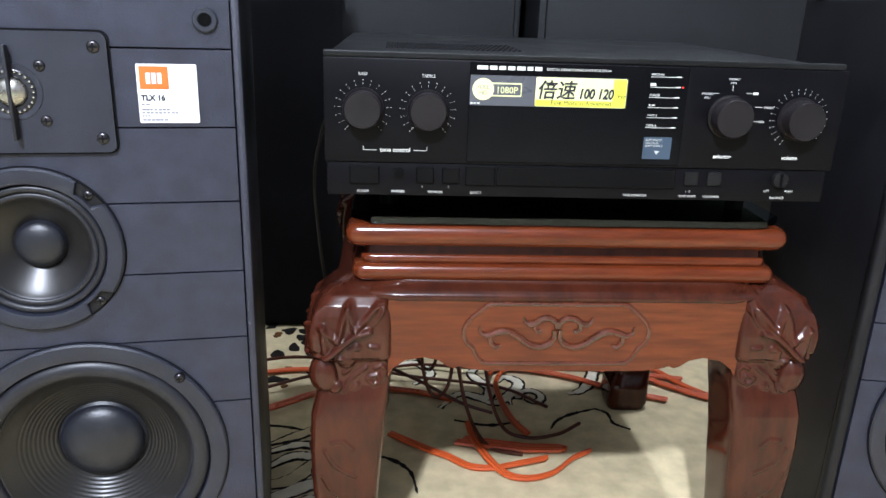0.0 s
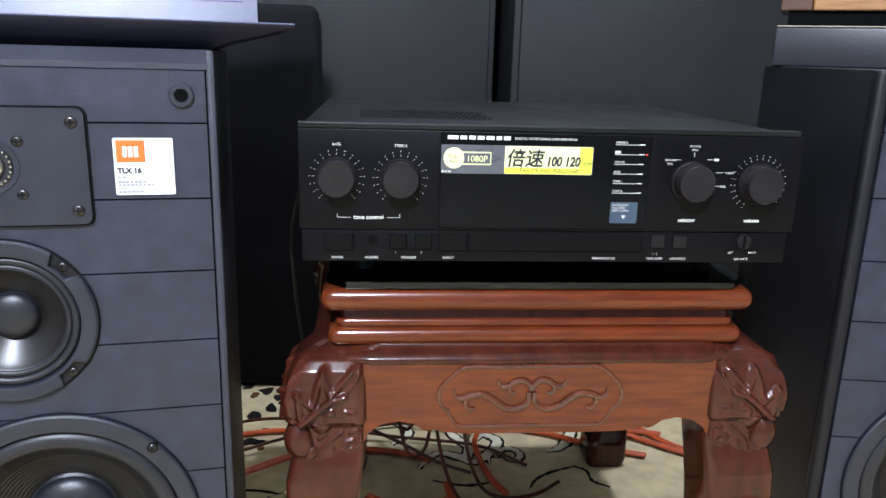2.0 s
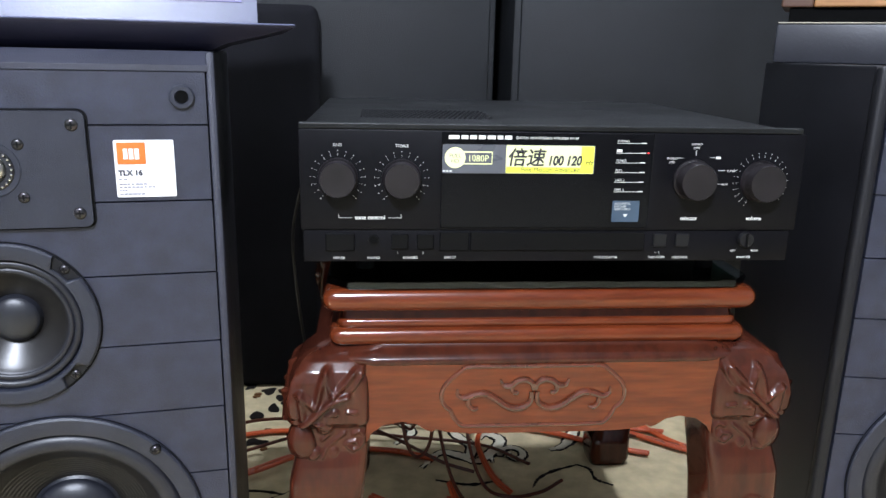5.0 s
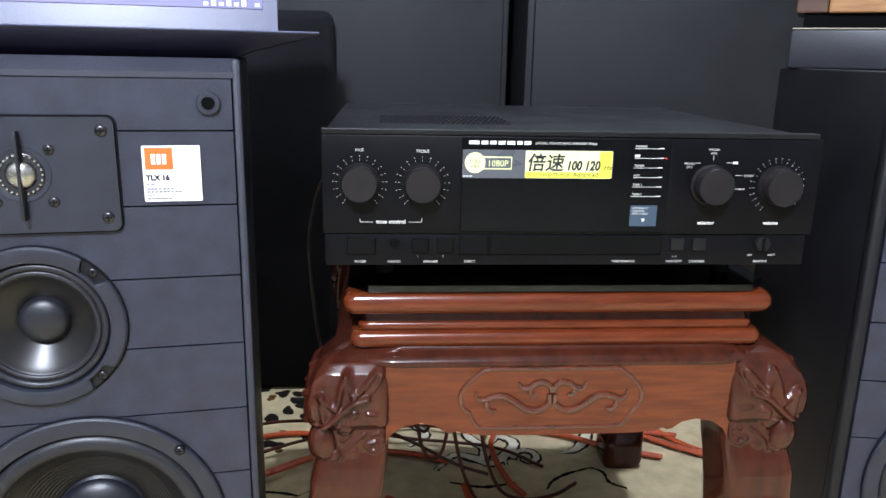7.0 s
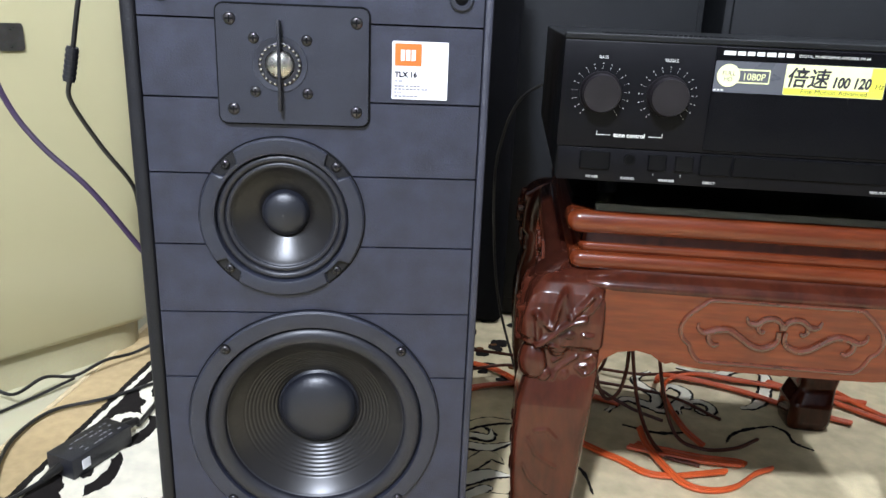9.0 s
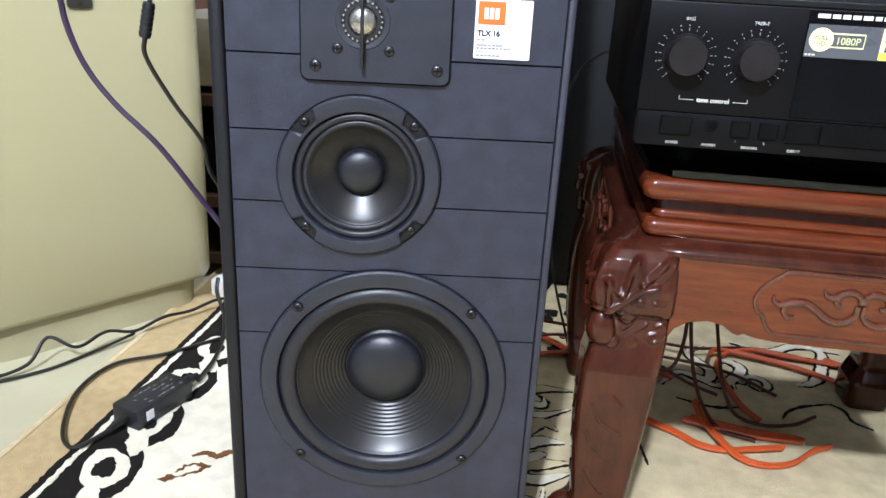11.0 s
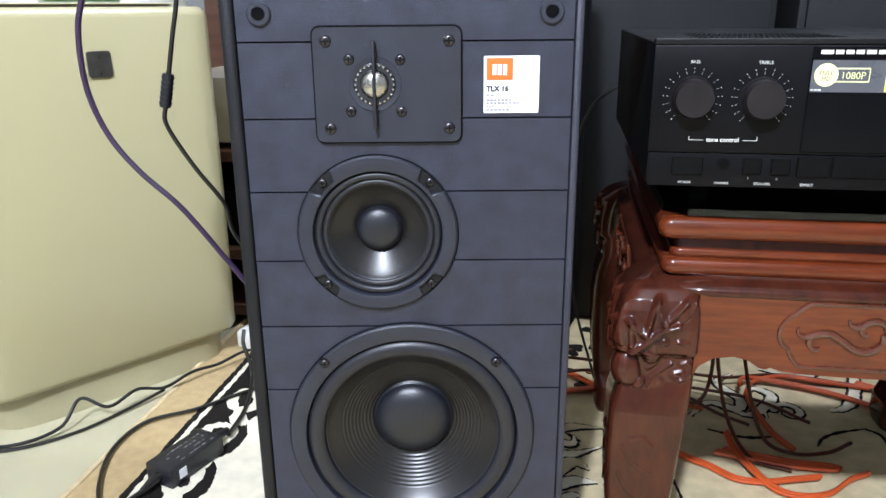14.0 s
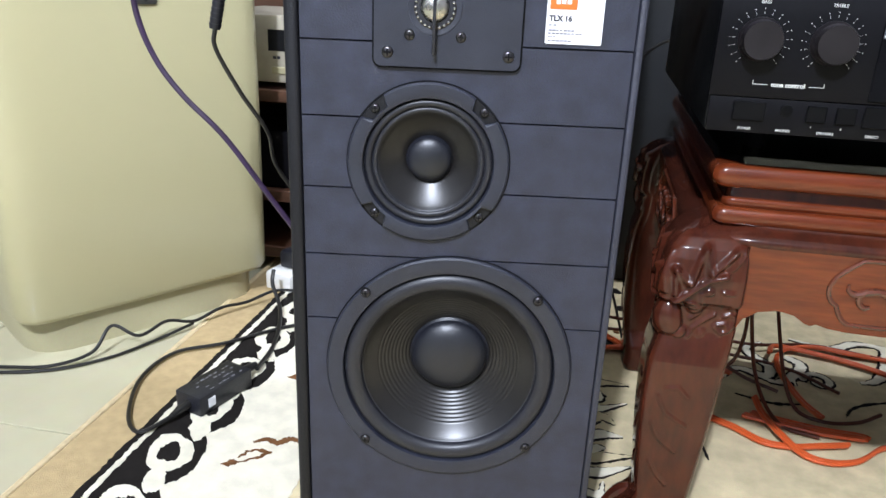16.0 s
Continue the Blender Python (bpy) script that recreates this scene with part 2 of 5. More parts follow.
def tube(points, r, seg=8, per=8, bm=None, flat=None, taper=None, up=(0.013, 0.021, 1)):
    """A round cord through the points; flat: (axis, factor) presses it; taper: radius factors at both ends."""
    bm = bm or bmesh.new()
    line = smooth_line(points, per)
    up, rings = Vector(up), []
    for n, p in enumerate(line):
        ahead = (line[min(n + 1, len(line) - 1)] - line[max(n - 1, 0)]).normalized()
        side = ahead.cross(up)
        if side.length < 1e-3:
            side = ahead.cross(Vector((1, 0, 0)))
        side.normalize()
        top = side.cross(ahead).normalized()
        s = n / (len(line) - 1)
        rad = r * (1 if not taper else taper[0] + (1 - taper[0]) * min(1, s * 4) if s < 0.5 else taper[1] + (1 - taper[1]) * min(1, (1 - s) * 4))
        ring = []
        for k in range(seg):
            off = rad * (math.cos(2 * math.pi * k / seg) * side + math.sin(2 * math.pi * k / seg) * top)
            if flat:
                off[flat[0]] *= flat[1]
            ring.append(bm.verts.new(p + off))
        rings.append(ring)
    for a, b in zip(rings, rings[1:]):
        for k in range(seg):
            l = (k + 1) % seg
            bm.faces.new((a[k], a[l], b[l], b[k]))
    bm.faces.new(rings[0][::-1])
    bm.faces.new(rings[-1])
    return bm


def loft(sections, seg=28, power=4.0, bm=None):
    """A body through (z, cx, cy, hx, hy): rounded squares stacked up."""
    bm = bm or bmesh.new()
    rings = []
    for z, cx, cy, hx, hy, *more in sections:
        pw = more[0] if more else power
        ring = []
        for k in range(seg):
            a = 2 * math.pi * (k + 0.5) / seg
            c, s = math.cos(a), math.sin(a)
            d = (abs(c) ** pw + abs(s) ** pw) ** (-1 / pw)
            ring.append(bm.verts.new((cx + hx * c * d, cy + hy * s * d, z)))
        rings.append(ring)
    for a, b in zip(rings, rings[1:]):
        for k in range(seg):
            l = (k + 1) % seg
            bm.faces.new((a[k], a[l], b[l], b[k]))
    bm.faces.new(rings[0][::-1])
    bm.faces.new(rings[-1])
    return bm


def outline_plate(points, y0, y1, bm=None):
    """An upright plate (outline in x, z) between two depths."""
    bm = bm or bmesh.new()
    a = [bm.verts.new((x, y0, z)) for x, z in points]
    b = [bm.verts.new((x, y1, z)) for x, z in points]
    bm.faces.new(a)
    bm.faces.new(b[::-1])
    for k in range(len(points)):
        l = (k + 1) % len(points)
        bm.faces.new((a[l], a[k], b[k], b[l]))
    bmesh.ops.recalc_face_normals(bm, faces=bm.faces)
    return bm


def rounded(x0, x1, z0, z1, r, seg=5):
    pts = []
    for cx, cz, a0 in ((x1 - r, z1 - r, 0), (x0 + r, z1 - r, 90), (x0 + r, z0 + r, 180), (x1 - r, z0 + r, 270)):
        for k in range(seg + 1):
            a = radians(a0 + 90 * k / seg)
            pts.append((cx + r * math.cos(a), cz + r * math.sin(a)))
    return pts


def sheet(points, z0, z1, bm=None):
    """A flat piece (outline in x, y) between two heights."""
    bm = bm or bmesh.new()
    a = [bm.verts.new((x, y, z1)) for x, y in points]
    b = [bm.verts.new((x, y, z0)) for x, y in points]
    bm.faces.new(a)
    bm.faces.new(b[::-1])
    for k in range(len(points)):
        l = (k + 1) % len(points)
        bm.faces.new((a[l], a[k], b[k], b[l]))
    bmesh.ops.recalc_face_normals(bm, faces=bm.faces)
    return bm


def lettering(text, x, z, size, mat, parent, y=0.0, align="CENTER", shear=0.0, bold=0.0, name="lettering", squeeze=1.0):
    """Upright flat words that face -y; z is the baseline."""
    cu = bpy.data.curves.new(name, "FONT")
    cu.body, cu.size, cu.align_x, cu.shear, cu.offset, cu.extrude, cu.resolution_u = text, size, align, shear, bold, 0.0001, 3
    tmp = new(name, cu)
    me = bpy.data.meshes.new_from_object(tmp.evaluated_get(bpy.context.evaluated_depsgraph_get()))
    bpy.data.objects.remove(tmp)
    me.transform(pose(x, y, z, 90, 0, 0) @ Matrix.Diagonal((squeeze, 1, 1, 1)))
    me.materials.clear()
    me.materials.append(mat)
    ob = new(name, me)
    ob.parent = parent
    return ob


def bars(x0, x1, z, h, mat, parent, y, n=6, seed=1, name="printed_line"):
    """A line of writing as plain bars."""
    rng = random.Random(seed)
    bm, x = bmesh.new(), x0
    step = (x1 - x0) / n
    for k in range(n):
        w = step * rng.uniform(0.62, 0.9)
        box(x, x + w, y - 0.0002, y + 0.0002, z, z + h, bm=bm)
        x += step
    return part(name, bm, mat, parent, kind="stuff")


def screw(x, y, z, r, parent, name="screw"):
    bm = lathe([(0.0, -0.0016), (r * 0.55, -0.0015), (r * 0.9, -0.0008), (r, 0.0), (r, 0.002)], (x, y, z), 16)
    ob = part(name, bm, SCREW, parent, smooth=True)
    bm = box(x - r * 0.62, x + r * 0.62, y - 0.0019, y - 0.001, z - r * 0.12, z + r * 0.12)
    box(x - r * 0.12, x + r * 0.12, y - 0.0019, y - 0.001, z - r * 0.62, z + r * 0.62, bm=bm)
    part("cross_slot", bm, GROOVE, ob)
    return ob


# ---------------------------------------------------------------- the room
FLOOR = -0.008
X0, X1, Y0, Y1, H = -2.3, 2.0, -3.4, 1.25, 2.7
tagged(part("floor", box(X0, X1, Y0, Y1, FLOOR - 0.12, FLOOR - 0.004), GROUT), "cream glazed floor tiles with thin grey joints", "floor", kind="structure")
tagged(part("ceiling", box(X0 - 0.15, X1 + 0.15, Y0 - 0.15, Y1 + 0.15, H, H + 0.15), CEILING), "plain white painted ceiling", "ceiling", kind="structure")
tagged(part("wall_north", box(X0 - 0.15, X1 + 0.15, Y1, Y1 + 0.15, FLOOR - 0.12, H), WALL), "plain cream painted wall behind the cabinets", "wall", kind="structure")
tagged(part("wall_south", box(X0 - 0.15, X1 + 0.15, Y0 - 0.15, Y0, FLOOR - 0.12, H), WALL), "plain cream painted wall", "wall", kind="structure")
tagged(part("wall_west", box(X0 - 0.15, X0, Y0, Y1, FLOOR - 0.12, H), WALL), "plain cream painted wall", "wall", kind="structure")
tagged(part("wall_east", box(X1, X1 + 0.15, Y0, Y1, FLOOR - 0.12, H), WALL), "plain cream painted wall", "wall", kind="structure")


# ---------------------------------------------------------------- loudspeakers
def bezel(cx, cz, R, inner, bites, dip):
    """A raised ring whose rim is cut back beside each screw."""
    bm, seg, rings = bmesh.new(), 192, []
    def rim(a):
        for b in bites:
            d = abs((a - b + math.pi) % (2 * math.pi) - math.pi)
            if d < 0.19:
                return R - dip * min(1.0, (0.19 - d) / 0.05)
        return R
    for inset, y, free in ((0.0, 0.0, 1), (0.0, -0.0034, 1), (0.0016, -0.0050, 1), (inner + 0.0035, -0.0056, 0), (inner + 0.0010, -0.0048, 0), (inner, -0.0020, 0), (inner, 0.006, 0)):
        ring = []
        for k in range(seg):
            a = 2 * math.pi * k / seg
            r = rim(a) - inset if free else inset
            ring.append(bm.verts.new((cx + r * math.cos(a), y, cz + r * math.sin(a))))
        rings.append(ring)
    for a, b in zip(rings, rings[1:]):
        for k in range(seg):
            l = (k + 1) % seg
            bm.faces.new((a[k], b[k], b[l], a[l]))
    bmesh.ops.recalc_face_normals(bm, faces=bm.faces)
    return bm


def driver(name, cx, cz, R, inner, cone_out, cap_r, depth, off, ribs, parent, label):
    """A cone driver: frame ring, rubber surround, cone, dust cap and four screws."""
    corners = [math.atan2(b, a) for a in (-1, 1) for b in (-1, 1)]
    small = R < 0.09
    d = part(name, bezel(cx, cz, R, inner, corners, 0.0098 if small else 0.0), FRAME, parent, label, True)
    # flat black ring that draws the shadow line round the raised frame
    part("shadow_ring", lathe([(R + 0.0012, -0.0004), (R - 0.001, -0.0006), (R - 0.001, 0.0008)], (cx, 0, cz), 96), GROOVE, d)
    if small:
        part("flange", lathe([(R - 0.0006, -0.0002), (R - 0.0008, -0.0017), (inner + 0.003, -0.0017)], (cx, 0, cz), 96), CABSIDE, d, "", True)
    # the surround: one broad roll, and on the small driver a second, lower one
    roll, span = [(inner - 0.0003, 0.0045), (inner - 0.0006, 0.0005)], inner - cone_out
    if small:
        for k in range(1, 9):
            a = math.pi * k / 8
            roll.append((inner - span * (0.30 - 0.28 * math.cos(a)), 0.0008 - 0.0034 * math.sin(a)))
        for k in range(1, 8):
            a = math.pi * k / 8
            roll.append((inner - span * (0.79 - 0.19 * math.cos(a)), 0.0012 - 0.0018 * math.sin(a)))
    else:
        for k in range(1, 16):
            a = math.pi * k / 16
            roll.append((inner - span * (0.5 - 0.48 * math.cos(a)), 0.0012 - 0.0068 * math.sin(a)))
    roll += [(cone_out + 0.0004, 0.0022), (cone_out - 0.0008, 0.0032)]
    part("surround", lathe(roll, (cx, 0, cz), 128), RUBBER, d, "black rubber surround", True)
    prof, steps = [], 96 if ribs else 14
    for k in range(steps + 1):
        s = k / steps
        r = cone_out + (cap_r * 0.9 - cone_out) * s
        y = 0.003 + depth * (s ** 0.85)
        if ribs and 0.26 < s < 0.93:
            y += 0.00019 * math.sin(2 * math.pi * 10 * (s - 0.26) / 0.67)
        prof.append((r, y))
    part("cone", lathe(prof, (cx, 0, cz), 128), CONE, d, "black cone", True)
    base = 0.003 + depth * 0.93
    cap = [(cap_r * 1.06, base - 0.001), (cap_r, base - 0.003)]
    for k in range(1, 15):
        a = math.pi / 2 * k / 14
        cap.append((cap_r * math.cos(a) if k < 14 else 0.0, base - 0.003 - cap_r * 0.42 * math.sin(a)))
    part("dust_cap", lathe(cap, (cx, 0, cz), 64), CAP, d, "domed grey-black dust cap", True)
    for sx in (-1, 1):
        for sz in (-1, 1):
            x, z = cx + sx * off, cz + sz * off
            if small:
                screw(x, -0.0020, z, 0.0040, d)
            else:
                part("screw_seat", lathe([(0.0, 0.0), (0.0047, 0.0), (0.0049, 0.003)], (x, -0.0057, z), 20), GROOVE, d)
                screw(x, -0.0062, z, 0.0041, d)
    return d


def holed(x0, x1, z0, z1, circles):
    """The outlines of an upright board less the circles that run into it from an edge."""
    for cx, cz, r in circles:
        if cz + r <= z0 or cz - r >= z1:
            continue
        def at(z, side):
            return cx + side * math.sqrt(max(0.0, r * r - (z - cz) ** 2))
        low, high = max(z0, cz - r), min(z1, cz + r)
        zs = [low + (high - low) * (0.5 - 0.5 * math.cos(math.pi * k / 24)) for k in range(25)]
        if cz - r < z0 and cz + r > z1:
            return [[(x0, z0)] + [(at(z, -1), z) for z in zs] + [(x0, z1)], [(x1, z1)] + [(at(z, 1), z) for z in zs[::-1]] + [(x1, z0)]]
        if cz - r < z0:
            return [[(x0, z0)] + [(at(z, -1), z) for z in zs] + [(at(z, 1), z) for z in zs[-2::-1]] + [(x1, z0), (x1, z1), (x0, z1)]]
        return [[(x1, z1)] + [(at(z, 1), z) for z in zs[::-1]] + [(at(z, -1), z) for z in zs[1:]] + [(x0, z1), (x0, z0), (x1, z0)]]
    return [[(x0, z0), (x1, z0), (x1, z1), (x0, z1)]]


def loudspeaker(m):
    sp = thing("loudspeaker", "tall black vinyl three-way loudspeaker without grille standing on the rug", "loudspeaker", m, "pair of loudspeakers")
    W, HT, D = 0.1440, 0.6265, 0.31
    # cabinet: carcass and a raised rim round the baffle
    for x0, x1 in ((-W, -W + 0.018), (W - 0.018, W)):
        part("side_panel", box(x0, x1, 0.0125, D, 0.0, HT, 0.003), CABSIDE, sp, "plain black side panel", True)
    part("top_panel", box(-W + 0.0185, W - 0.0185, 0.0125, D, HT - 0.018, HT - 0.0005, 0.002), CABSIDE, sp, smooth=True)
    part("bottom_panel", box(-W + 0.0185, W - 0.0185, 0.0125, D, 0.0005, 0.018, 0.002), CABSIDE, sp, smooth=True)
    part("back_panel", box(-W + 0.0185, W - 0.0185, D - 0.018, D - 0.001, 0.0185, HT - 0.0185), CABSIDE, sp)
    # left rim turns away from the light; a blacker colour carries that shade
    part("shaded_rim", box(-W - 0.0015, -0.1330, -0.0005, 0.013, 0.0, HT, 0.0045, 3), CABSIDE, sp, "rounded cabinet edge with its shade in the black colour", True)
    bm = box(0.1372, W, -0.001, 0.013, 0.0, HT, 0.0028)
    for pts in ([(-0.001, 0.6112), (-0.001, 0.6158), (0.0128, HT), (0.0128, 0.6112)],):
        a, b = [[bm.verts.new((x, y, z)) for y, z in pts] for x in (-0.1325, 0.1385)]
        bm.faces.new(a)
        bm.faces.new(b[::-1])
        for k in range(4):
            bm.faces.new((a[(k + 1) % 4], a[k], b[k], b[(k + 1) % 4]))
    box(-0.1325, 0.1374, -0.001, 0.013, 0.0, 0.010, 0.0028, bm=bm)
    part("rim", bm, VINYL, sp, "bevelled black cabinet edge", True)
    holes = [(-0.0251, 0.4098, 0.0565), (0.0, 0.2124, 0.1000)]
    levels = [0.0106, 0.2606, 0.3236, 0.3855, 0.4470, 0.5085, 0.5695, 0.6112]
    for z0, z1 in zip(levels, levels[1:]):
        for pts in holed(-0.1320, 0.1362, z0 + 0.0007, z1 - 0.0007, holes):
            part("baffle_panel", outline_plate(pts, 0.0, 0.0065), BAFFLE, sp)
    bm = bmesh.new()
    for z in levels:
        for pts in holed(-0.1328, 0.1376, max(0.006, z - 0.004), min(0.619, z + 0.004), holes):
            outline_plate(pts, 0.0067, 0.0120, bm)
    box(-0.1328, -0.1300, 0.0067, 0.0120, 0.006, 0.619, bm=bm)
    box(0.1340, 0.1380, 0.0067, 0.0120, 0.006, 0.619, bm=bm)
    part("backing", bm, GROOVE, sp)
    # grille sockets
    for x in (-0.1130, 0.1180):
        g = part("grille_socket", lathe([(0.0098, 0.001), (0.0096, -0.0018), (0.0085, -0.0028), (0.0055, -0.0028), (0.0046, -0.0015), (0.0044, 0.004)], (x, 0, 0.5912), 32), FRAME, sp, "round black plastic grille socket", True)
        # no opening here: a flat near-black disc paints the hole's dark inside
        part("hole_shade_disc", lathe([(0.0056, -0.0020), (0.0, -0.0020)], (x, 0, 0.5912), 24), SHADEBLACK, g)
    # tweeter
    tw = part("tweeter_plate", outline_plate(rounded(-0.0716, 0.0460, 0.4900, 0.5806, 0.006), -0.0042, 0.001), FRAME, sp, "black rectangular tweeter plate", True)
    part("plate_edge", outline_plate(rounded(-0.0732, 0.0476, 0.4884, 0.5822, 0.0072), -0.0012, 0.0008), GROOVE, tw)
    cx, cz = -0.0232, 0.5365
    part("horn_recess", lathe([(0.0215, -0.0043), (0.0212, -0.0049), (0.0185, -0.0046), (0.017, -0.0043)], (cx, 0, cz), 48), FRAME, tw, "", True)
    bm = bmesh.new()
    for k in range(24):
        a = 2 * math.pi * k / 24
        c = Vector((cx + 0.0153 * math.cos(a), 0, cz + 0.0153 * math.sin(a)))
        lathe([(0.0, -0.0066), (0.0009, -0.0064), (0.0013, -0.0042)], c, 8, bm)
    part("silver_rim", lathe([(0.0168, -0.0048), (0.0160, -0.0054), (0.0152, -0.0054), (0.0146, -0.0046)], (cx, 0, cz), 48), SCREW, tw, "thin silver rim", True)
    part("ring_studs", bm, CHROME, tw, "ring of small silver studs", True)
    part("dome_ring", lathe([(0.0168, -0.0043), (0.0165, -0.0050), (0.0118, -0.0052), (0.0112, -0.0045)], (cx, 0, cz), 48), PLASTIC, tw, "", True)
    part("dome", lathe([(0.0112, -0.0044)] + [(0.0108 * math.cos(math.pi / 2 * k / 8) if k < 8 else 0.0, -0.0050 - 0.0058 * math.sin(math.pi / 2 * k / 8)) for k in range(9)], (cx, 0, cz), 40), DOME, tw, "silver metal tweeter dome", True)
    part("guard_fin", box(cx - 0.0014, cx + 0.0014, -0.0125, -0.004, 0.5005, 0.5705, 0.0012), PLASTIC, tw, "upright black fin across the dome", True)
    for x, z in ((-0.0612, 0.5700), (0.0366, 0.5700), (-0.0605, 0.5010), (0.0366, 0.5010)):
        screw(x, -0.0043, z, 0.0048, tw)
    for x, z in ((-0.0432, 0.5560), (-0.0022, 0.5555), (-0.0430, 0.5150), (-0.0020, 0.5145)):
        screw(x, -0.0043, z, 0.0043, tw)
    driver("midrange", -0.0251, 0.4098, 0.0684, 0.0548, 0.0430, 0.0194, 0.018, 0.0452, False, sp, "round midrange driver with a glossy black cone")
    driver("woofer", 0.0, 0.2124, 0.1138, 0.0980, 0.0810, 0.0364, 0.034, 0.0774, True, sp, "large round woofer with a ribbed black cone")
    # label
    lb = part("label", outline_plate(rounded(0.0646, 0.1094, 0.5124, 0.5578, 0.0012), -0.0012, 0.0005), LABELWHITE, sp, "white label with an orange square and small print")
    part("orange_square", box(0.0668, 0.0880, -0.0016, -0.001, 0.5388, 0.5560), ORANGE, lb)
    bm = bmesh.new()
    for x in (0.0715, 0.0757, 0.0800):
        box(x, x + 0.0032, -0.0019, -0.0015, 0.5428, 0.5512, bm=bm)
    part("logo_bars", bm, LABELWHITE, lb)
    lettering("TLX 16", 0.0668, 0.5300, 0.0058, INK, lb, -0.0014, "LEFT", bold=0.00028)
    bars(0.0668, 0.0735, 0.5262, 0.0012, INKGREY, lb, -0.0013, 2, 1)
    bars(0.0668, 0.0880, 0.5222, 0.0013, INKGREY, lb, -0.0013, 7, 2)
    bars(0.0668, 0.0945, 0.5198, 0.0013, INKGREY, lb, -0.0013, 9, 3)
    bars(0.0668, 0.0730, 0.5174, 0.0011, INKGREY, lb, -0.0013, 3, 4)
    bars(0.0668, 0.0860, 0.5143, 0.0012, INKGREY, lb, -0.0013, 6, 5)
    return sp


SPEAKER = pose(-0.4581, -0.0603, 0, 0, 0, 8.9)
left_speaker = loudspeaker(SPEAKER)
ca, sa = math.cos(radians(-9)), math.sin(radians(-9))
RIGHT = pose(0.267 + 0.144 * ca, 0.0 + 0.144 * sa, 0, 0, 0, -9)
right_speaker = copy_thing(left_speaker, RIGHT)


# ---------------------------------------------------------------- carved stool
SC = (-0.028, 0.190)
BACK = 0.060
stool = thing("carved_stool", "square carved rosewood stool with glossy lacquer and curved legs", "stool", pose(SC[0], SC[1], 0))


def slab(name, sections, mat, parent, label="", r=0.010):
    """Rounded rectangles stacked up."""
    bm, rings = bmesh.new(), []
    for z, cx, cy, hx, hy in sections:
        rings.append([bm.verts.new((cx + x, cy + y, z)) for x, y in rounded(-hx, hx, -hy, hy + BACK, r, 6)])
    n = len(rings[0])
    for a, b in zip(rings, rings[1:]):
        for k in range(n):
            l = (k + 1) % n
            bm.faces.new((a[k], a[l], b[l], b[k]))
    bm.faces.new(rings[0][::-1])
    bm.faces.new(rings[-1])
    return part(name, bm, mat, parent, label, True)


def bulge(z0, z1, hx, hy, depth, n=8):
    out = []
    for k in range(n + 1):
        a = math.pi * k / n
        d = depth * (1 - math.sin(a) ** 0.8)
        out.append(((z0 + z1) / 2 - (z1 - z0) / 2 * math.cos(a), 0, 0, hx - d, hy - d))
    return out


slab("seat_board", bulge(0.3915, 0.4140, 0.2115, 0.1830, 0.010), WOOD, stool, "rounded rosewood top board")
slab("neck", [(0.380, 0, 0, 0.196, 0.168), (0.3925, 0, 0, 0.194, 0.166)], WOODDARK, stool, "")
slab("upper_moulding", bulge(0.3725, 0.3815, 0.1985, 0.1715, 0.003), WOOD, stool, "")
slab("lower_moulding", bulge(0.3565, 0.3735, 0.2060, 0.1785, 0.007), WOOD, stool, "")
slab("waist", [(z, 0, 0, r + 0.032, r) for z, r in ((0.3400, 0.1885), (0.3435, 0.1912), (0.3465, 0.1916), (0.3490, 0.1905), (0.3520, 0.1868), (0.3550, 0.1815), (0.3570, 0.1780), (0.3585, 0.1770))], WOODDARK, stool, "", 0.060)


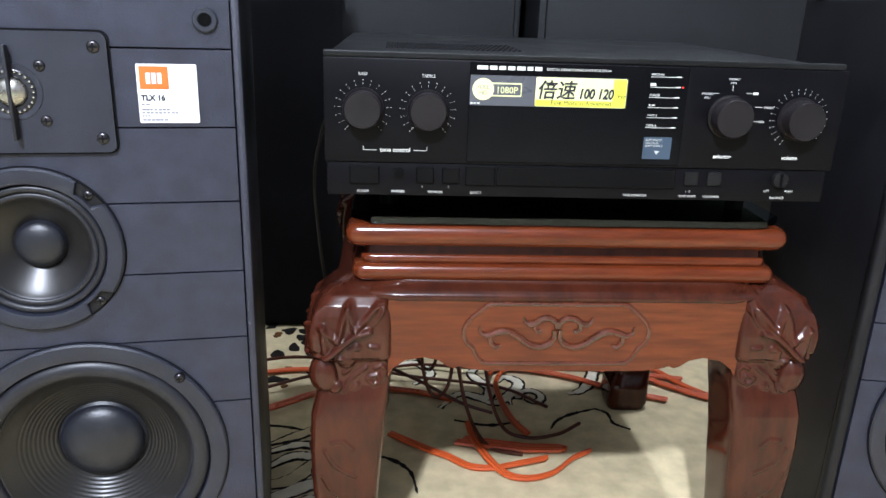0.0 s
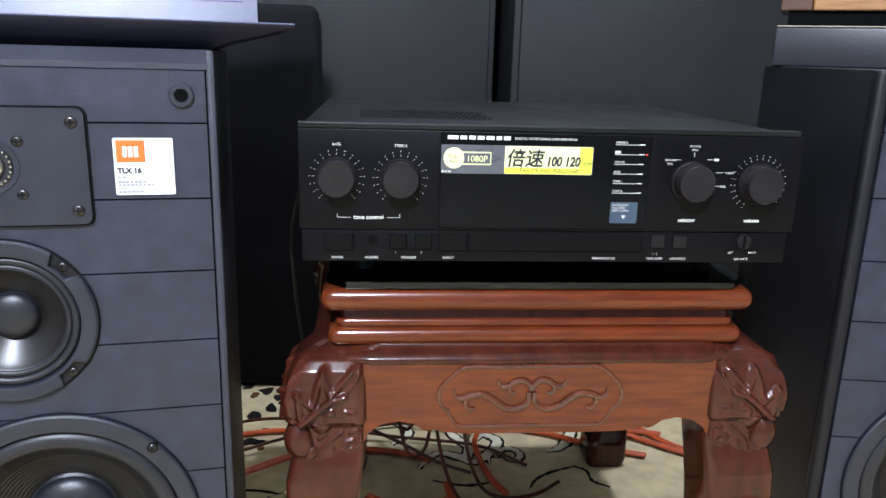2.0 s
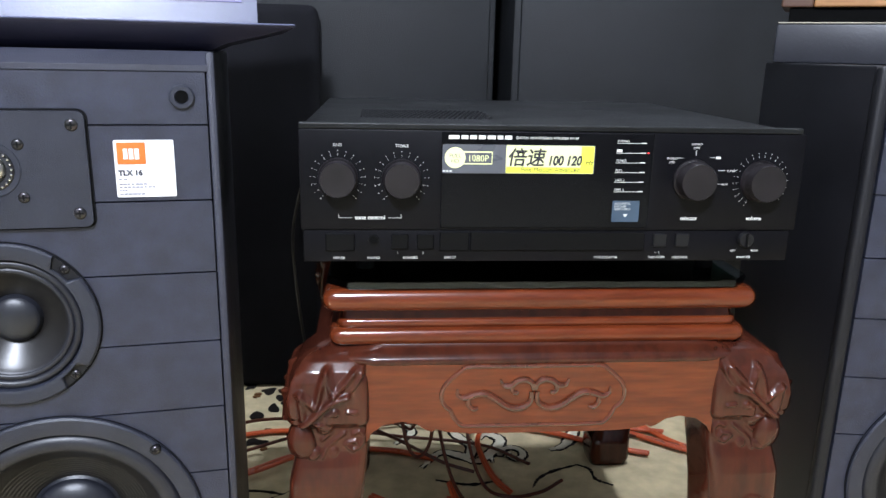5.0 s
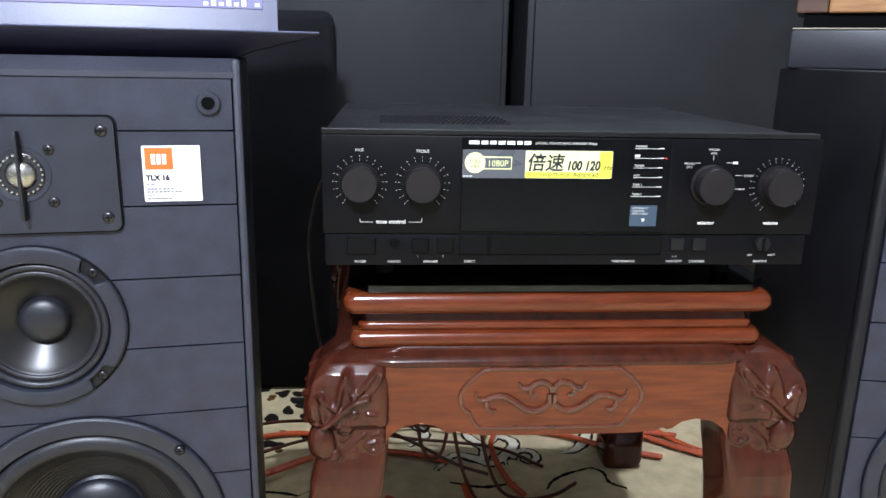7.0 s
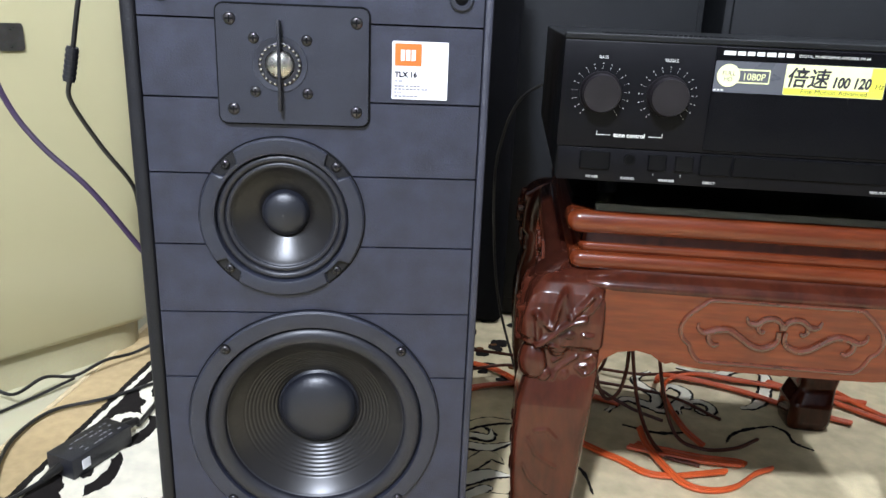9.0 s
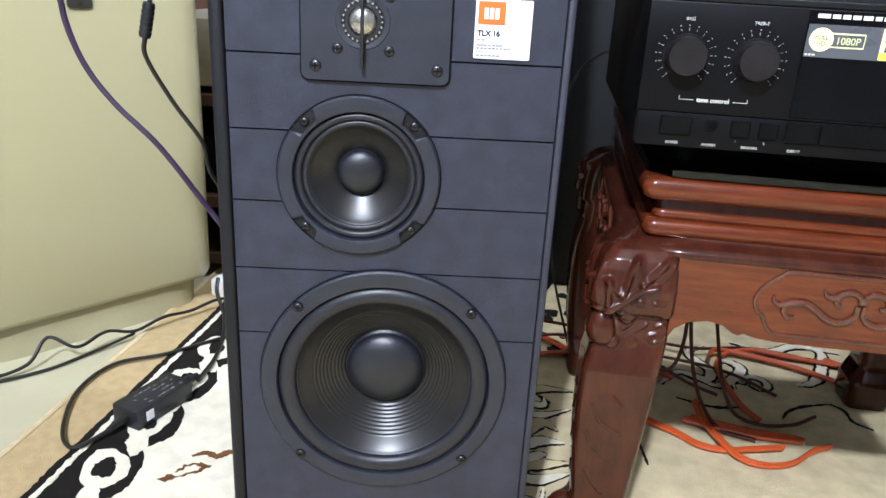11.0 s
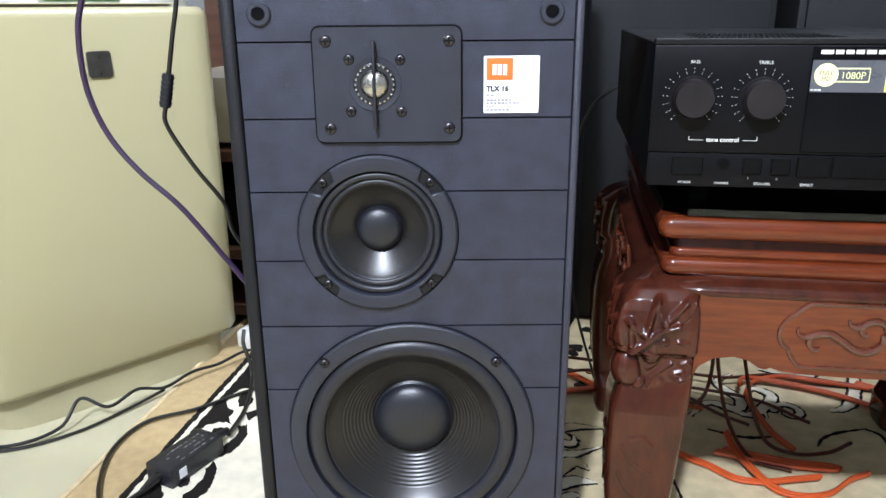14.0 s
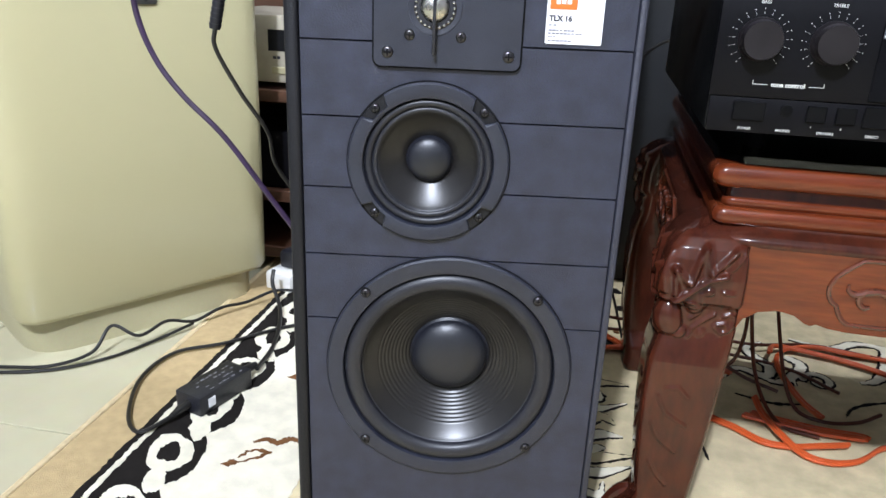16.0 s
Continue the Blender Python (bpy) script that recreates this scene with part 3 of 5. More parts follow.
def apron(name, half, at, turn):
    """A board between two legs with a cusped lower edge and a framed carving."""
    lower = [(-half, 0.262), (-0.97 * half, 0.2720), (-0.90 * half, 0.2805), (-0.80 * half, 0.2835), (-0.72 * half, 0.2805), (-0.665 * half, 0.2738), (-0.635 * half, 0.2722), (-0.605 * half, 0.2742), (-0.55 * half, 0.2715), (-0.45 * half, 0.2695), (-0.25 * half, 0.2690), (0, 0.2690)]
    full = lower + [(-x, z) for x, z in lower[-2::-1]]
    pts = [(-half, 0.3460)] + full + [(half, 0.3460)]
    bm = outline_plate(pts[::-1], -0.011, 0.011)
    m = pose(at[0], at[1], 0, 0, 0, turn)
    bm.transform(m)
    ob = part(name, bm, WOOD, stool, "plain rosewood apron with a framed scroll carving")
    s = half / 0.173
    # the frame of the carving
    quarter = [(0.0, 0.3400), (0.035, 0.3400), (0.0640, 0.3398), (0.0720, 0.3355), (0.0800, 0.3285), (0.0865, 0.3215), (0.0900, 0.3130), (0.0895, 0.3050), (0.0860, 0.2985), (0.0815, 0.2950), (0.0800, 0.2915), (0.0765, 0.2850), (0.0715, 0.2795), (0.0650, 0.2780), (0.035, 0.2778), (0.0, 0.2778)]
    fr = quarter + [(-x, z) for x, z in quarter[-2::-1]]
    shift = -0.0105 if turn == 0 else 0.0
    side = (0.0, 1.0, 0.0)
    bm = tube([(x * s + shift, -0.0112, z) for x, z in fr], 0.0023, 8, 5, None, None, None, side)
    bm.transform(m)
    part("carved_panel", outline_plate([(x * s + shift, z) for x, z in fr], -0.0117, -0.0105), WOOD, ob).data.transform(m)
    part("carved_frame", bm, WOODPOLISH, ob, smooth=True)
    bm = bmesh.new()
    for sg in (-1, 1):
        for line, r, taper in (([(0.0030, 0.3137), (0.0030, 0.3055), (0.0075, 0.2994), (0.0168, 0.2964), (0.0271, 0.2991), (0.0374, 0.3065), (0.0477, 0.3123), (0.0580, 0.3115), (0.0676, 0.3082), (0.0743, 0.3109), (0.0752, 0.3170)], 0.0031, (0.7, 0.35)),
                               ([(0.0645, 0.3087), (0.0643, 0.3013), (0.0598, 0.2964), (0.0545, 0.2972)], 0.0024, (0.8, 0.6)),
                               ([(0.0006, 0.3160), (0.0026, 0.3224), (0.0090, 0.3263), (0.0168, 0.3252), (0.0232, 0.3205), (0.0305, 0.3207), (0.0335, 0.3265)], 0.0028, (0.8, 0.35)),
                               ([(0.0206, 0.3219), (0.0219, 0.3155), (0.0182, 0.3123), (0.0160, 0.3142)], 0.0021, (0.8, 0.6))):
            tube([(sg * x * s + shift, -0.0125, z) for x, z in line], r * 1.12, 8, 8, bm, None, taper, side)
    bm.transform(m)
    part("scroll_carving", bm, WOODPOLISH, ob, "raised cloud scroll", True)
    return ob


apron("front_apron", 0.173, (0.002, -0.179), 0)
apron("back_apron", 0.173, (0.002, 0.181 + BACK), 180)
apron("side_apron", 0.146 + BACK / 2, (-0.212, BACK / 2), -90)
apron("side_apron", 0.146 + BACK / 2, (0.212, BACK / 2), 90)


def near(u, z, line):
    """Distances in metres from the points (u, z) of a leg's face to a line on it."""
    best = np.full(u.shape, 9.0)
    for (u0, z0), (u1, z1) in zip(line, line[1:]):
        ax, az, bx, bz = u0 * 0.038, z0, (u1 - u0) * 0.038, z1 - z0
        k = np.clip(((u * 0.038 - ax) * bx + (z - az) * bz) / (bx * bx + bz * bz), 0, 1)
        best = np.minimum(best, np.hypot(u * 0.038 - ax - k * bx, z - az - k * bz))
    return best


# lines of the carving on a leg's face: u from the inner (-1) to the outer edge (1), z up
RIDGES = [[(-0.63, 0.340), (-0.10, 0.316)], [(0.17, 0.340), (-0.10, 0.316)], [(0.20, 0.338), (0.31, 0.307)], [(0.72, 0.318), (0.34, 0.304)], [(0.72, 0.318), (0.64, 0.294)], [(-0.78, 0.340), (-0.78, 0.314)], [(0.95, 0.332), (0.86, 0.296)]]
CURLS = [[(-0.30, 0.274), (0.02, 0.265), (0.20, 0.258), (0.26, 0.250)], [(-0.55, 0.273), (-0.72, 0.276), (-0.86, 0.270), (-0.80, 0.262)], [(-0.35, 0.262), (-0.55, 0.256), (-0.72, 0.259), (-0.62, 0.266), (-0.40, 0.264)], [(0.05, 0.295), (0.02, 0.284), (0.10, 0.274), (0.30, 0.268)], [(-0.45, 0.299), (-0.65, 0.298)], [(-0.70, 0.284), (-0.92, 0.284)]]
MOONS = [[(0.40, 0.196), (0.10, 0.198), (-0.18, 0.189)], [(0.57, 0.187), (0.33, 0.170), (0.0, 0.162), (-0.28, 0.157)], [(0.66, 0.157), (0.44, 0.141), (0.15, 0.132), (-0.13, 0.125)], [(0.57, 0.111), (0.33, 0.095), (-0.05, 0.083)]]
BRANCH = [(-0.43, 0.3150), (-0.10, 0.3115), (0.15, 0.3035), (0.40, 0.2945), (0.66, 0.2860)]
LIP = [(-1.2, 0.3460), (-0.80, 0.3320), (-0.62, 0.3200), (-0.43, 0.3150), (0.15, 0.3020), (0.62, 0.2860), (0.80, 0.2835), (1.2, 0.2850)]


def carving(u, z):
    """Height of the relief over the leg's face."""
    lip = np.interp(u, [p[0] for p in LIP], [p[1] for p in LIP])
    cap = np.clip((z - lip) / 0.0022, 0, 1) * np.clip((0.349 - z) / 0.012, 0, 1)
    h = 0.0024 * cap
    for line in RIDGES:
        h += 0.0042 * np.clip(1 - near(u, z, line) / 0.0048, 0, 1) * cap
    h = np.maximum(h, 0.0078 * np.sqrt(np.clip(1 - (near(u, z, BRANCH) / 0.0040) ** 2, 0, 1)))
    for line in CURLS:
        h += 0.0026 * np.exp(-(near(u, z, line) / 0.0020) ** 2)
    for (cu, cz, r, up) in ((0.27, 0.2805, 0.0075, 0.0062), (0.50, 0.2540, 0.0068, 0.0048), (-0.12, 0.2980, 0.0045, 0.0026), (-0.02, 0.2550, 0.0050, 0.0022)):
        h += up * np.sqrt(np.clip(1 - (near(u, z, [(cu - 0.01, cz), (cu + 0.01, cz)]) / r) ** 2, 0, 1))
    for line in MOONS:
        h += 0.0017 * np.exp(-(near(u, z, line) / 0.0018) ** 2)
    return h


def stool_leg(sx, sy):
    # height, inner and outer edge, squareness
    prof = [(0.0, 0.189, 0.252, 2.6), (0.006, 0.183, 0.262, 2.6), (0.020, 0.1805, 0.2665, 2.6), (0.038, 0.183, 0.2600, 2.8), (0.050, 0.186, 0.2460, 4), (0.062, 0.187, 0.2415, 6), (0.090, 0.185, 0.2445, 7), (0.138, 0.181, 0.2480, 7), (0.185, 0.1775, 0.2495, 7), (0.222, 0.1740, 0.2480, 7), (0.240, 0.1715, 0.2440, 7), (0.255, 0.1700, 0.2400, 7), (0.278, 0.1695, 0.2385, 7), (0.2835, 0.1690, 0.2415, 7), (0.2870, 0.1690, 0.2460, 7), (0.310, 0.1690, 0.2455, 7), (0.328, 0.1690, 0.2430, 6), (0.338, 0.1690, 0.2395, 5.5), (0.346, 0.1690, 0.2345, 5), (0.351, 0.1690, 0.2280, 5), (0.355, 0.1690, 0.2200, 5), (0.358, 0.1700, 0.2120, 5), (0.360, 0.1720, 0.2050, 5)]
    if sy > 0:
        prof = [(0.0, 0.176, 0.234, 5), (0.012, 0.1735, 0.2385, 5), (0.04, 0.174, 0.238, 5)] + prof[5:]
    far = BACK if sy > 0 else 0.0
    seg = 224 if sy < 0 else 96
    zs = np.concatenate([np.arange(0, 0.08, 0.004), np.arange(0.08, 0.235, 0.0016), np.arange(0.235, 0.3605, 0.0011)])
    lo, hi, pw = [np.interp(zs, [p[0] for p in prof], [p[k] for p in prof]) for k in (1, 2, 3)]
    ang = 2 * math.pi * (np.arange(seg) + 0.5) / seg
    c, s = np.cos(ang)[None, :], np.sin(ang)[None, :]
    mid, half, p = ((lo + hi) / 2)[:, None], ((hi - lo) / 2)[:, None], pw[:, None]
    # evened out, so that the points spread along the sides
    c, s = np.sign(c) * np.abs(c) ** 0.8, np.sign(s) * np.abs(s) ** 0.8
    d = (np.abs(c) ** p + np.abs(s) ** p) ** (-1 / p)
    u, v = c * d, s * d
    nx, ny = np.abs(u) ** (p - 1), np.abs(v) ** (p - 1)
    norm = np.hypot(nx, ny)
    nx, ny = nx / norm, ny / norm
    zz = np.repeat(zs[:, None], seg, 1)
    front = carving(u, zz) * ny * (v > 0)
    flank = carving(v, zz) * nx * (u > 0)
    X = sx * (mid + half * u + flank) + 0.002
    Y = sy * (mid - 0.047 + half * v + front) + far
    bm = bmesh.new()
    rings = [[bm.verts.new((X[i, k], Y[i, k], zs[i])) for k in range(seg)] for i in range(len(zs))]
    for a, b in zip(rings, rings[1:]):
        for k in range(seg):
            l = (k + 1) % seg
            bm.faces.new((a[k], a[l], b[l], b[k]))
    bm.faces.new(rings[0][::-1])
    bm.faces.new(rings[-1])
    bmesh.ops.recalc_face_normals(bm, faces=bm.faces)
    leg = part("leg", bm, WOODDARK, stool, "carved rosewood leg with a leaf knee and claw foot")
    leg.data.polygons.foreach_set("use_smooth", [True] * len(leg.data.polygons))
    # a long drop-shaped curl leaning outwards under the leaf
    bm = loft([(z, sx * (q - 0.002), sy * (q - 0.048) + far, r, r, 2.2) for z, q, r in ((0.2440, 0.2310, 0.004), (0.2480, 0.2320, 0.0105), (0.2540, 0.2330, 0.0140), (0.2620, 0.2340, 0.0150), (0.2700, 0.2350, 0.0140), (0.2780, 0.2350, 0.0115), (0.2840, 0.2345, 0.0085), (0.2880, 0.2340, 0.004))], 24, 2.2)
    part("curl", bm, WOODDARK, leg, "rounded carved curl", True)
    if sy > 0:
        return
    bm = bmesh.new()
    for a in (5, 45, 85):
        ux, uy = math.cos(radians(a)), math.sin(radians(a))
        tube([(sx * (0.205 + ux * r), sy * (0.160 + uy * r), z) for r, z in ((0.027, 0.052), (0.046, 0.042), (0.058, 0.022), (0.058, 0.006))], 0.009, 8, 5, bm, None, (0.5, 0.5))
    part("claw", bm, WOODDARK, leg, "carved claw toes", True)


for sx in (-1, 1):
    for sy in (-1, 1):
        stool_leg(sx, sy)

glass = tagged(part("glass_top", outline_plate([(0, 0), (1, 0), (1, 1)], 0, 1), GLASS), "thin clear greenish glass plate on the stool", "glass plate")
bm = loft([(z, SC[0], SC[1] + BACK / 2, 0.2075 - e, 0.1805 + BACK / 2 - e) for z, e in ((0.4142, 0.001), (0.4152, 0.0), (0.4212, 0.0), (0.4222, 0.001))], 64, 24)
bm.to_mesh(glass.data)
bm.free()


# ---------------------------------------------------------------- amplifier
amp = thing("amplifier", "wide black stereo amplifier with knobs and stickers on the glass plate", "amplifier", pose(0, 0, 0))
AX0, AX1 = -0.2560, 0.2030
part("chassis", box(AX0 + 0.001, AX1 - 0.001, 0.006, 0.418, 0.4445, 0.5655, 0.002), AMPTOP, amp, "black sheet-steel cover with vent slots", True)
bm = bmesh.new()
for i in range(26):
    for j in range(9):
        x, y = -0.205 + i * 0.0052 + (j % 2) * 0.0026, 0.10 + j * 0.012
        box(x, x + 0.0022, y, y + 0.007, 0.5656, 0.5662, bm=bm)
part("vent_grid", bm, GROOVE, amp, kind="stuff")
part("top_trim", box(AX0, AX1 - 0.002, 0.0005, 0.010, 0.5640, 0.5690, 0.0008), AMPTOP, amp, "thin worn grey upper edge")
part("faceplate", box(AX0, AX1 + 0.002, 0.0, 0.008, 0.4740, 0.5636, 0.0012), AMPBLACK, amp, "black brushed faceplate", True)
part("lower_panel", box(AX0 + 0.002, AX1 - 0.002, 0.0016, 0.0055, 0.4440, 0.4735, 0.0008), AMPBLACK, amp, "recessed black button strip", True)
part("display_window", box(-0.1315, 0.0605, -0.0012, 0.004, 0.4762, 0.5628, 0.0006, 1), AMPGLOSS, amp, "glossy black display window")
part("side_shadow_gap", box(0.0607, 0.0622, -0.0006, 0.004, 0.4762, 0.5628), GROOVE, amp)


def dial(cx, cz, r, out, ticks, a0, a1, ring, name):
    k = part(name, lathe([(r * 1.12, 0.0), (r * 1.10, -0.003), (r * 1.02, -0.0045), (r, -0.006), (r * 0.985, -out + 0.0015), (r * 0.95, -out), (0.0, -out)], (cx, -0.0002, cz), 56), KNOB, amp, "round matte black knob", True)
    bm = bmesh.new()
    for n in range(ticks):
        a = radians(a0 + (a1 - a0) * n / (ticks - 1))
        x, z = cx + ring * math.sin(a), cz + ring * math.cos(a)
        q = pose(x, -0.0004, z, 0, math.degrees(a), 0)
        b2 = box(-0.00011, 0.00011, 0, 0.0003, -0.0010, 0.0010)
        box(-0.00035, 0.00035, 0, 0.0003, 0.0029, 0.0036, bm=b2)
        b2.transform(q)
        me = bpy.data.meshes.new("tmp")
        b2.to_mesh(me)
        b2.free()
        bm.from_mesh(me)
        bpy.data.meshes.remove(me)
    part("dial_marks", bm, PRINT, k)
    return k


dial(-0.2225, 0.5210, 0.0158, 0.0150, 17, -140, 140, 0.0208, "bass_knob")
dial(-0.1665, 0.5205, 0.0158, 0.0150, 17, -140, 140, 0.0208, "treble_knob")
dial(0.1650, 0.5205, 0.0172, 0.0165, 21, -150, 130, 0.0228, "volume_knob")
sel = part("selector_knob", lathe([(0.0190, 0.0), (0.0188, -0.003), (0.0172, -0.0045), (0.0169, -0.006), (0.0167, -0.0155), (0.0160, -0.017), (0.0, -0.017)], (0.1000, -0.0002, 0.5215), 56), KNOB, amp, "round matte black knob", True)
LW = lambda text, x, z, size, **k: lettering(text, x, z, size, PRINT, amp, -0.0004, **k)
LW("BASS", -0.2225, 0.5490, 0.0036)
LW("TREBLE", -0.1665, 0.5485, 0.0036)
LW("tone control", -0.1945, 0.4838, 0.0052, bold=0.00012)
bm = box(-0.2225, -0.2105, -0.0004, 0.001, 0.4849, 0.4853)
box(-0.2225, -0.2221, -0.0004, 0.001, 0.4853, 0.4883, bm=bm)
box(-0.1782, -0.1665, -0.0004, 0.001, 0.4849, 0.4853, bm=bm)
box(-0.1669, -0.1665, -0.0004, 0.001, 0.4853, 0.4883, bm=bm)
part("tone_bracket", bm, PRINT, amp, kind="stuff")
LW("selector", 0.1000, 0.4838, 0.0050, bold=0.00012)
LW("volume", 0.1630, 0.4838, 0.0050, bold=0.00012)
LW("PHONO", 0.1010, 0.5530, 0.0028)
LW("(MM)", 0.1010, 0.5498, 0.0026)
LW("PHONO", 0.0790, 0.5400, 0.0028)
LW("(MC)", 0.0790, 0.5368, 0.0026)
LW("TUNER", 0.1360, 0.5290, 0.0028)
LW("AUX", 0.1310, 0.5165, 0.0028)
bm = box(0.1008, 0.1012, -0.0004, 0.001, 0.5440, 0.5485)
box(0.0845, 0.0895, -0.0004, 0.001, 0.5412, 0.5416, bm=bm)
box(0.1140, 0.1190, -0.0004, 0.001, 0.5418, 0.5422, bm=bm)
box(0.1200, 0.1245, -0.0004, 0.001, 0.5408, 0.5430, bm=bm)
box(0.1235, 0.1300, -0.0004, 0.001, 0.5300, 0.5304, bm=bm)
box(0.1240, 0.1280, -0.0004, 0.001, 0.5174, 0.5178, bm=bm)
part("selector_marks", bm, PRINT, amp)
# brand word as plain shapes, and the line beside it
x = -0.1255
for w in (0.0095, 0.0062, 0.0060, 0.0062, 0.0074, 0.0050, 0.0062):
    part("brand_shape", box(x, x + w, -0.0017, -0.0008, 0.5565, 0.5598), PRINT, amp)
    x += w + 0.0016
lettering("DIGITAL MONITORING AMPLIFIER PM-64", -0.0655, 0.5570, 0.0031, PRINT, amp, -0.0016, "LEFT")
# source list
for n, word in enumerate(("PHONO", "", "TUNER", "AUX", "TAPE 1", "TAPE 2")):
    z = 0.5540 - n * 0.0088
    if word:
        lettering(word, 0.0265, z + 0.0012, 0.0030, PRINT, amp, -0.0016, "LEFT")
    else:
        part("source_mark", box(0.0265, 0.0315, -0.0016, -0.001, z + 0.0012, z + 0.0036), PRINT, amp)
    part("source_line", box(0.0262, 0.0535, -0.0016, -0.001, z, z + 0.0004), PRINT, amp)
    part("source_tick", box(0.0490, 0.0535, -0.0017, -0.001, z, z + 0.0009), PRINT, amp)
part("red_lamp", box(0.0552, 0.0564, -0.0018, -0.001, 0.5450, 0.5462), LED, amp, "small lit red lamp")
# stickers
st = part("display_sticker", outline_plate(rounded(-0.1308, 0.0066, 0.5262, 0.5518, 0.001), -0.0017, -0.0010), STICKERGREY, amp, "grey and yellow display sticker")
part("yellow_field", outline_plate(rounded(-0.0740, 0.0058, 0.5266, 0.5514, 0.001), -0.0020, -0.0016), PALE, st)
part("yellow_band", box(-0.0738, 0.0056, -0.0022, -0.0018, 0.5270, 0.5322), YELLOW, st)
part("yellow_side", box(-0.0060, 0.0056, -0.0021, -0.0018, 0.5322, 0.5510), YELLOW, st)
lettering("倍速", -0.0560, 0.5345, 0.0170, INK, st, -0.0023, shear=0.15, bold=0.00025)
lettering("100 120", -0.0212, 0.5342, 0.0118, INK, st, -0.0023, squeeze=0.80, bold=0.00045, shear=0.2)
lettering("Hz", 0.0015, 0.5345, 0.0062, INK, st, -0.0023, shear=0.2)
lettering("Fine Motion Advanced", -0.0335, 0.5282, 0.0056, INKDIM, st, -0.0024, squeeze=1.05)
part("round_badge", lathe([(0.0, -0.0024), (0.0092, -0.0024), (0.0094, -0.0016)], (-0.1195, 0, 0.5400), 32), PALE, st)
part("badge_frame", outline_plate(rounded(-0.1140, -0.0862, 0.5342, 0.5458, 0.0008), -0.0021, -0.0016), PALE, st)
part("badge_box", outline_plate(rounded(-0.1120, -0.0870, 0.5354, 0.5446, 0.0006), -0.0023, -0.0018), STICKERGREY, st)
lettering("1080P", -0.0990, 0.5370, 0.0080, PALE, st, -0.0025, squeeze=0.95)
lettering("FULL", -0.1195, 0.5402, 0.0050, STICKERGREY, st, -0.0026)
lettering("HD", -0.1195, 0.5355, 0.0050, STICKERGREY, st, -0.0026)
bars(-0.1300, -0.1215, 0.5274, 0.0013, PRINT, st, -0.0018, 3, 7)
bl = part("blue_sticker", outline_plate(rounded(0.0262, 0.0516, 0.4822, 0.5018, 0.0006), -0.0017, -0.0010), STICKERBLUE, amp, "small blue-grey sticker with a white triangle")
for n, word in enumerate(("AUTOMATIC", "VOLTAGE", "SHIFT SUPPLY")):
    lettering(word, 0.0278, 0.4984 - n * 0.0026, 0.0026, PRINT, bl, -0.0020, "LEFT")
part("triangle", outline_plate([(0.0367, 0.4895), (0.0411, 0.4895), (0.0389, 0.4862)], -0.0020, -0.0015), PRINT, bl)
# lower strip
for name, x0, x1, z0, z1, mat in (("power_button", -0.2345, -0.2085, 0.4545, 0.4705, BUTTON), ("speaker_button", -0.1755, -0.1600, 0.4560, 0.4700, BUTTON), ("speaker_button", -0.1525, -0.1370, 0.4560, 0.4700, BUTTON), ("direct_button", -0.1315, -0.1050, 0.4545, 0.4722, BUTTON), ("flap", -0.1035, 0.0600, 0.4545, 0.4722, BUTTON), ("tape_button", 0.0685, 0.0815, 0.4580, 0.4705, BUTTONGREY), ("loudness_button", 0.0900, 0.1030, 0.4580, 0.4705, BUTTONGREY)):
    part(name, box(x0, x1, -0.0008, 0.003, z0, z1, 0.0008, 1), mat, amp)
jk = part("headphone_socket", lathe([(0.0052, 0.002), (0.0050, 0.0004), (0.0034, 0.0002), (0.0032, 0.002)], (-0.1915, 0, 0.4645), 24), BUTTON, amp, "", True)
# flat disc, its colour standing for the shade in the socket
part("hole_shade_disc", lathe([(0.0036, 0.0001), (0.0, 0.0001)], (-0.1915, 0, 0.4645), 20), SHADEBLACK, jk)
part("balance_knob", lathe([(0.0075, 0.006), (0.0073, -0.002), (0.0065, -0.003), (0.0, -0.003)], (0.1580, 0, 0.4650), 32), BUTTONGREY, amp, "", True)
part("balance_pointer", box(0.1570, 0.1590, -0.0050, 0.0, 0.4585, 0.4715, 0.0005, 1), BUTTON, amp)
LL = lambda text, x, size=0.0031, z=0.4466: lettering(text, x, z, size, PRINT, amp, 0.0012)
LL("POWER", -0.2225)
LL("PHONES", -0.1915)
LL("SPEAKERS", -0.1580)
LL("1", -0.1700, 0.0028, 0.4515)
LL("2", -0.1465, 0.0028, 0.4515)
LL("DIRECT", -0.1215)
LL("TAPE MONITOR", 0.0245)
LL("TAPE COPY", 0.0735)
LL("1 - 2", 0.0735, 0.0026, 0.4515)
LL("LOUDNESS", 0.0960)
LL("BALANCE", 0.1585)
LL("LEFT", 0.1475, 0.0026, 0.4530)
LL("RIGHT", 0.1690, 0.0026, 0.4530)
for x in (-0.200, 0.147):
    for y in (0.060, 0.370):
        # groove black rather than rubber: shade under the amplifier is in the colour
        part("foot", rod((x, y, 0.4223), (x, y, 0.4450), 0.009, 20, 0.010), GROOVE, amp, "black rubber foot", True)


# ---------------------------------------------------------------- black cabinets behind
def big_cabinet(x0, x1, y0, label):
    c = thing("big_cabinet", label, "speaker cabinet", pose((x0 + x1) / 2, y0, 0), "cabinets behind the stool")
    w = (x1 - x0) / 2
    part("body", box(-w, w, 0.0, 0.42, 0.0, 1.05, 0.006), BIGBLACK, c, smooth=True)
    part("grille", box(-w + 0.012, w - 0.012, -0.012, 0.0, 0.04, 1.03, 0.004), BIGBLACK, c, "flat dark cloth grille", True)
    return c


big_cabinet(-0.500, 0.026, 0.745, "tall black speaker cabinet with a plain cloth front")
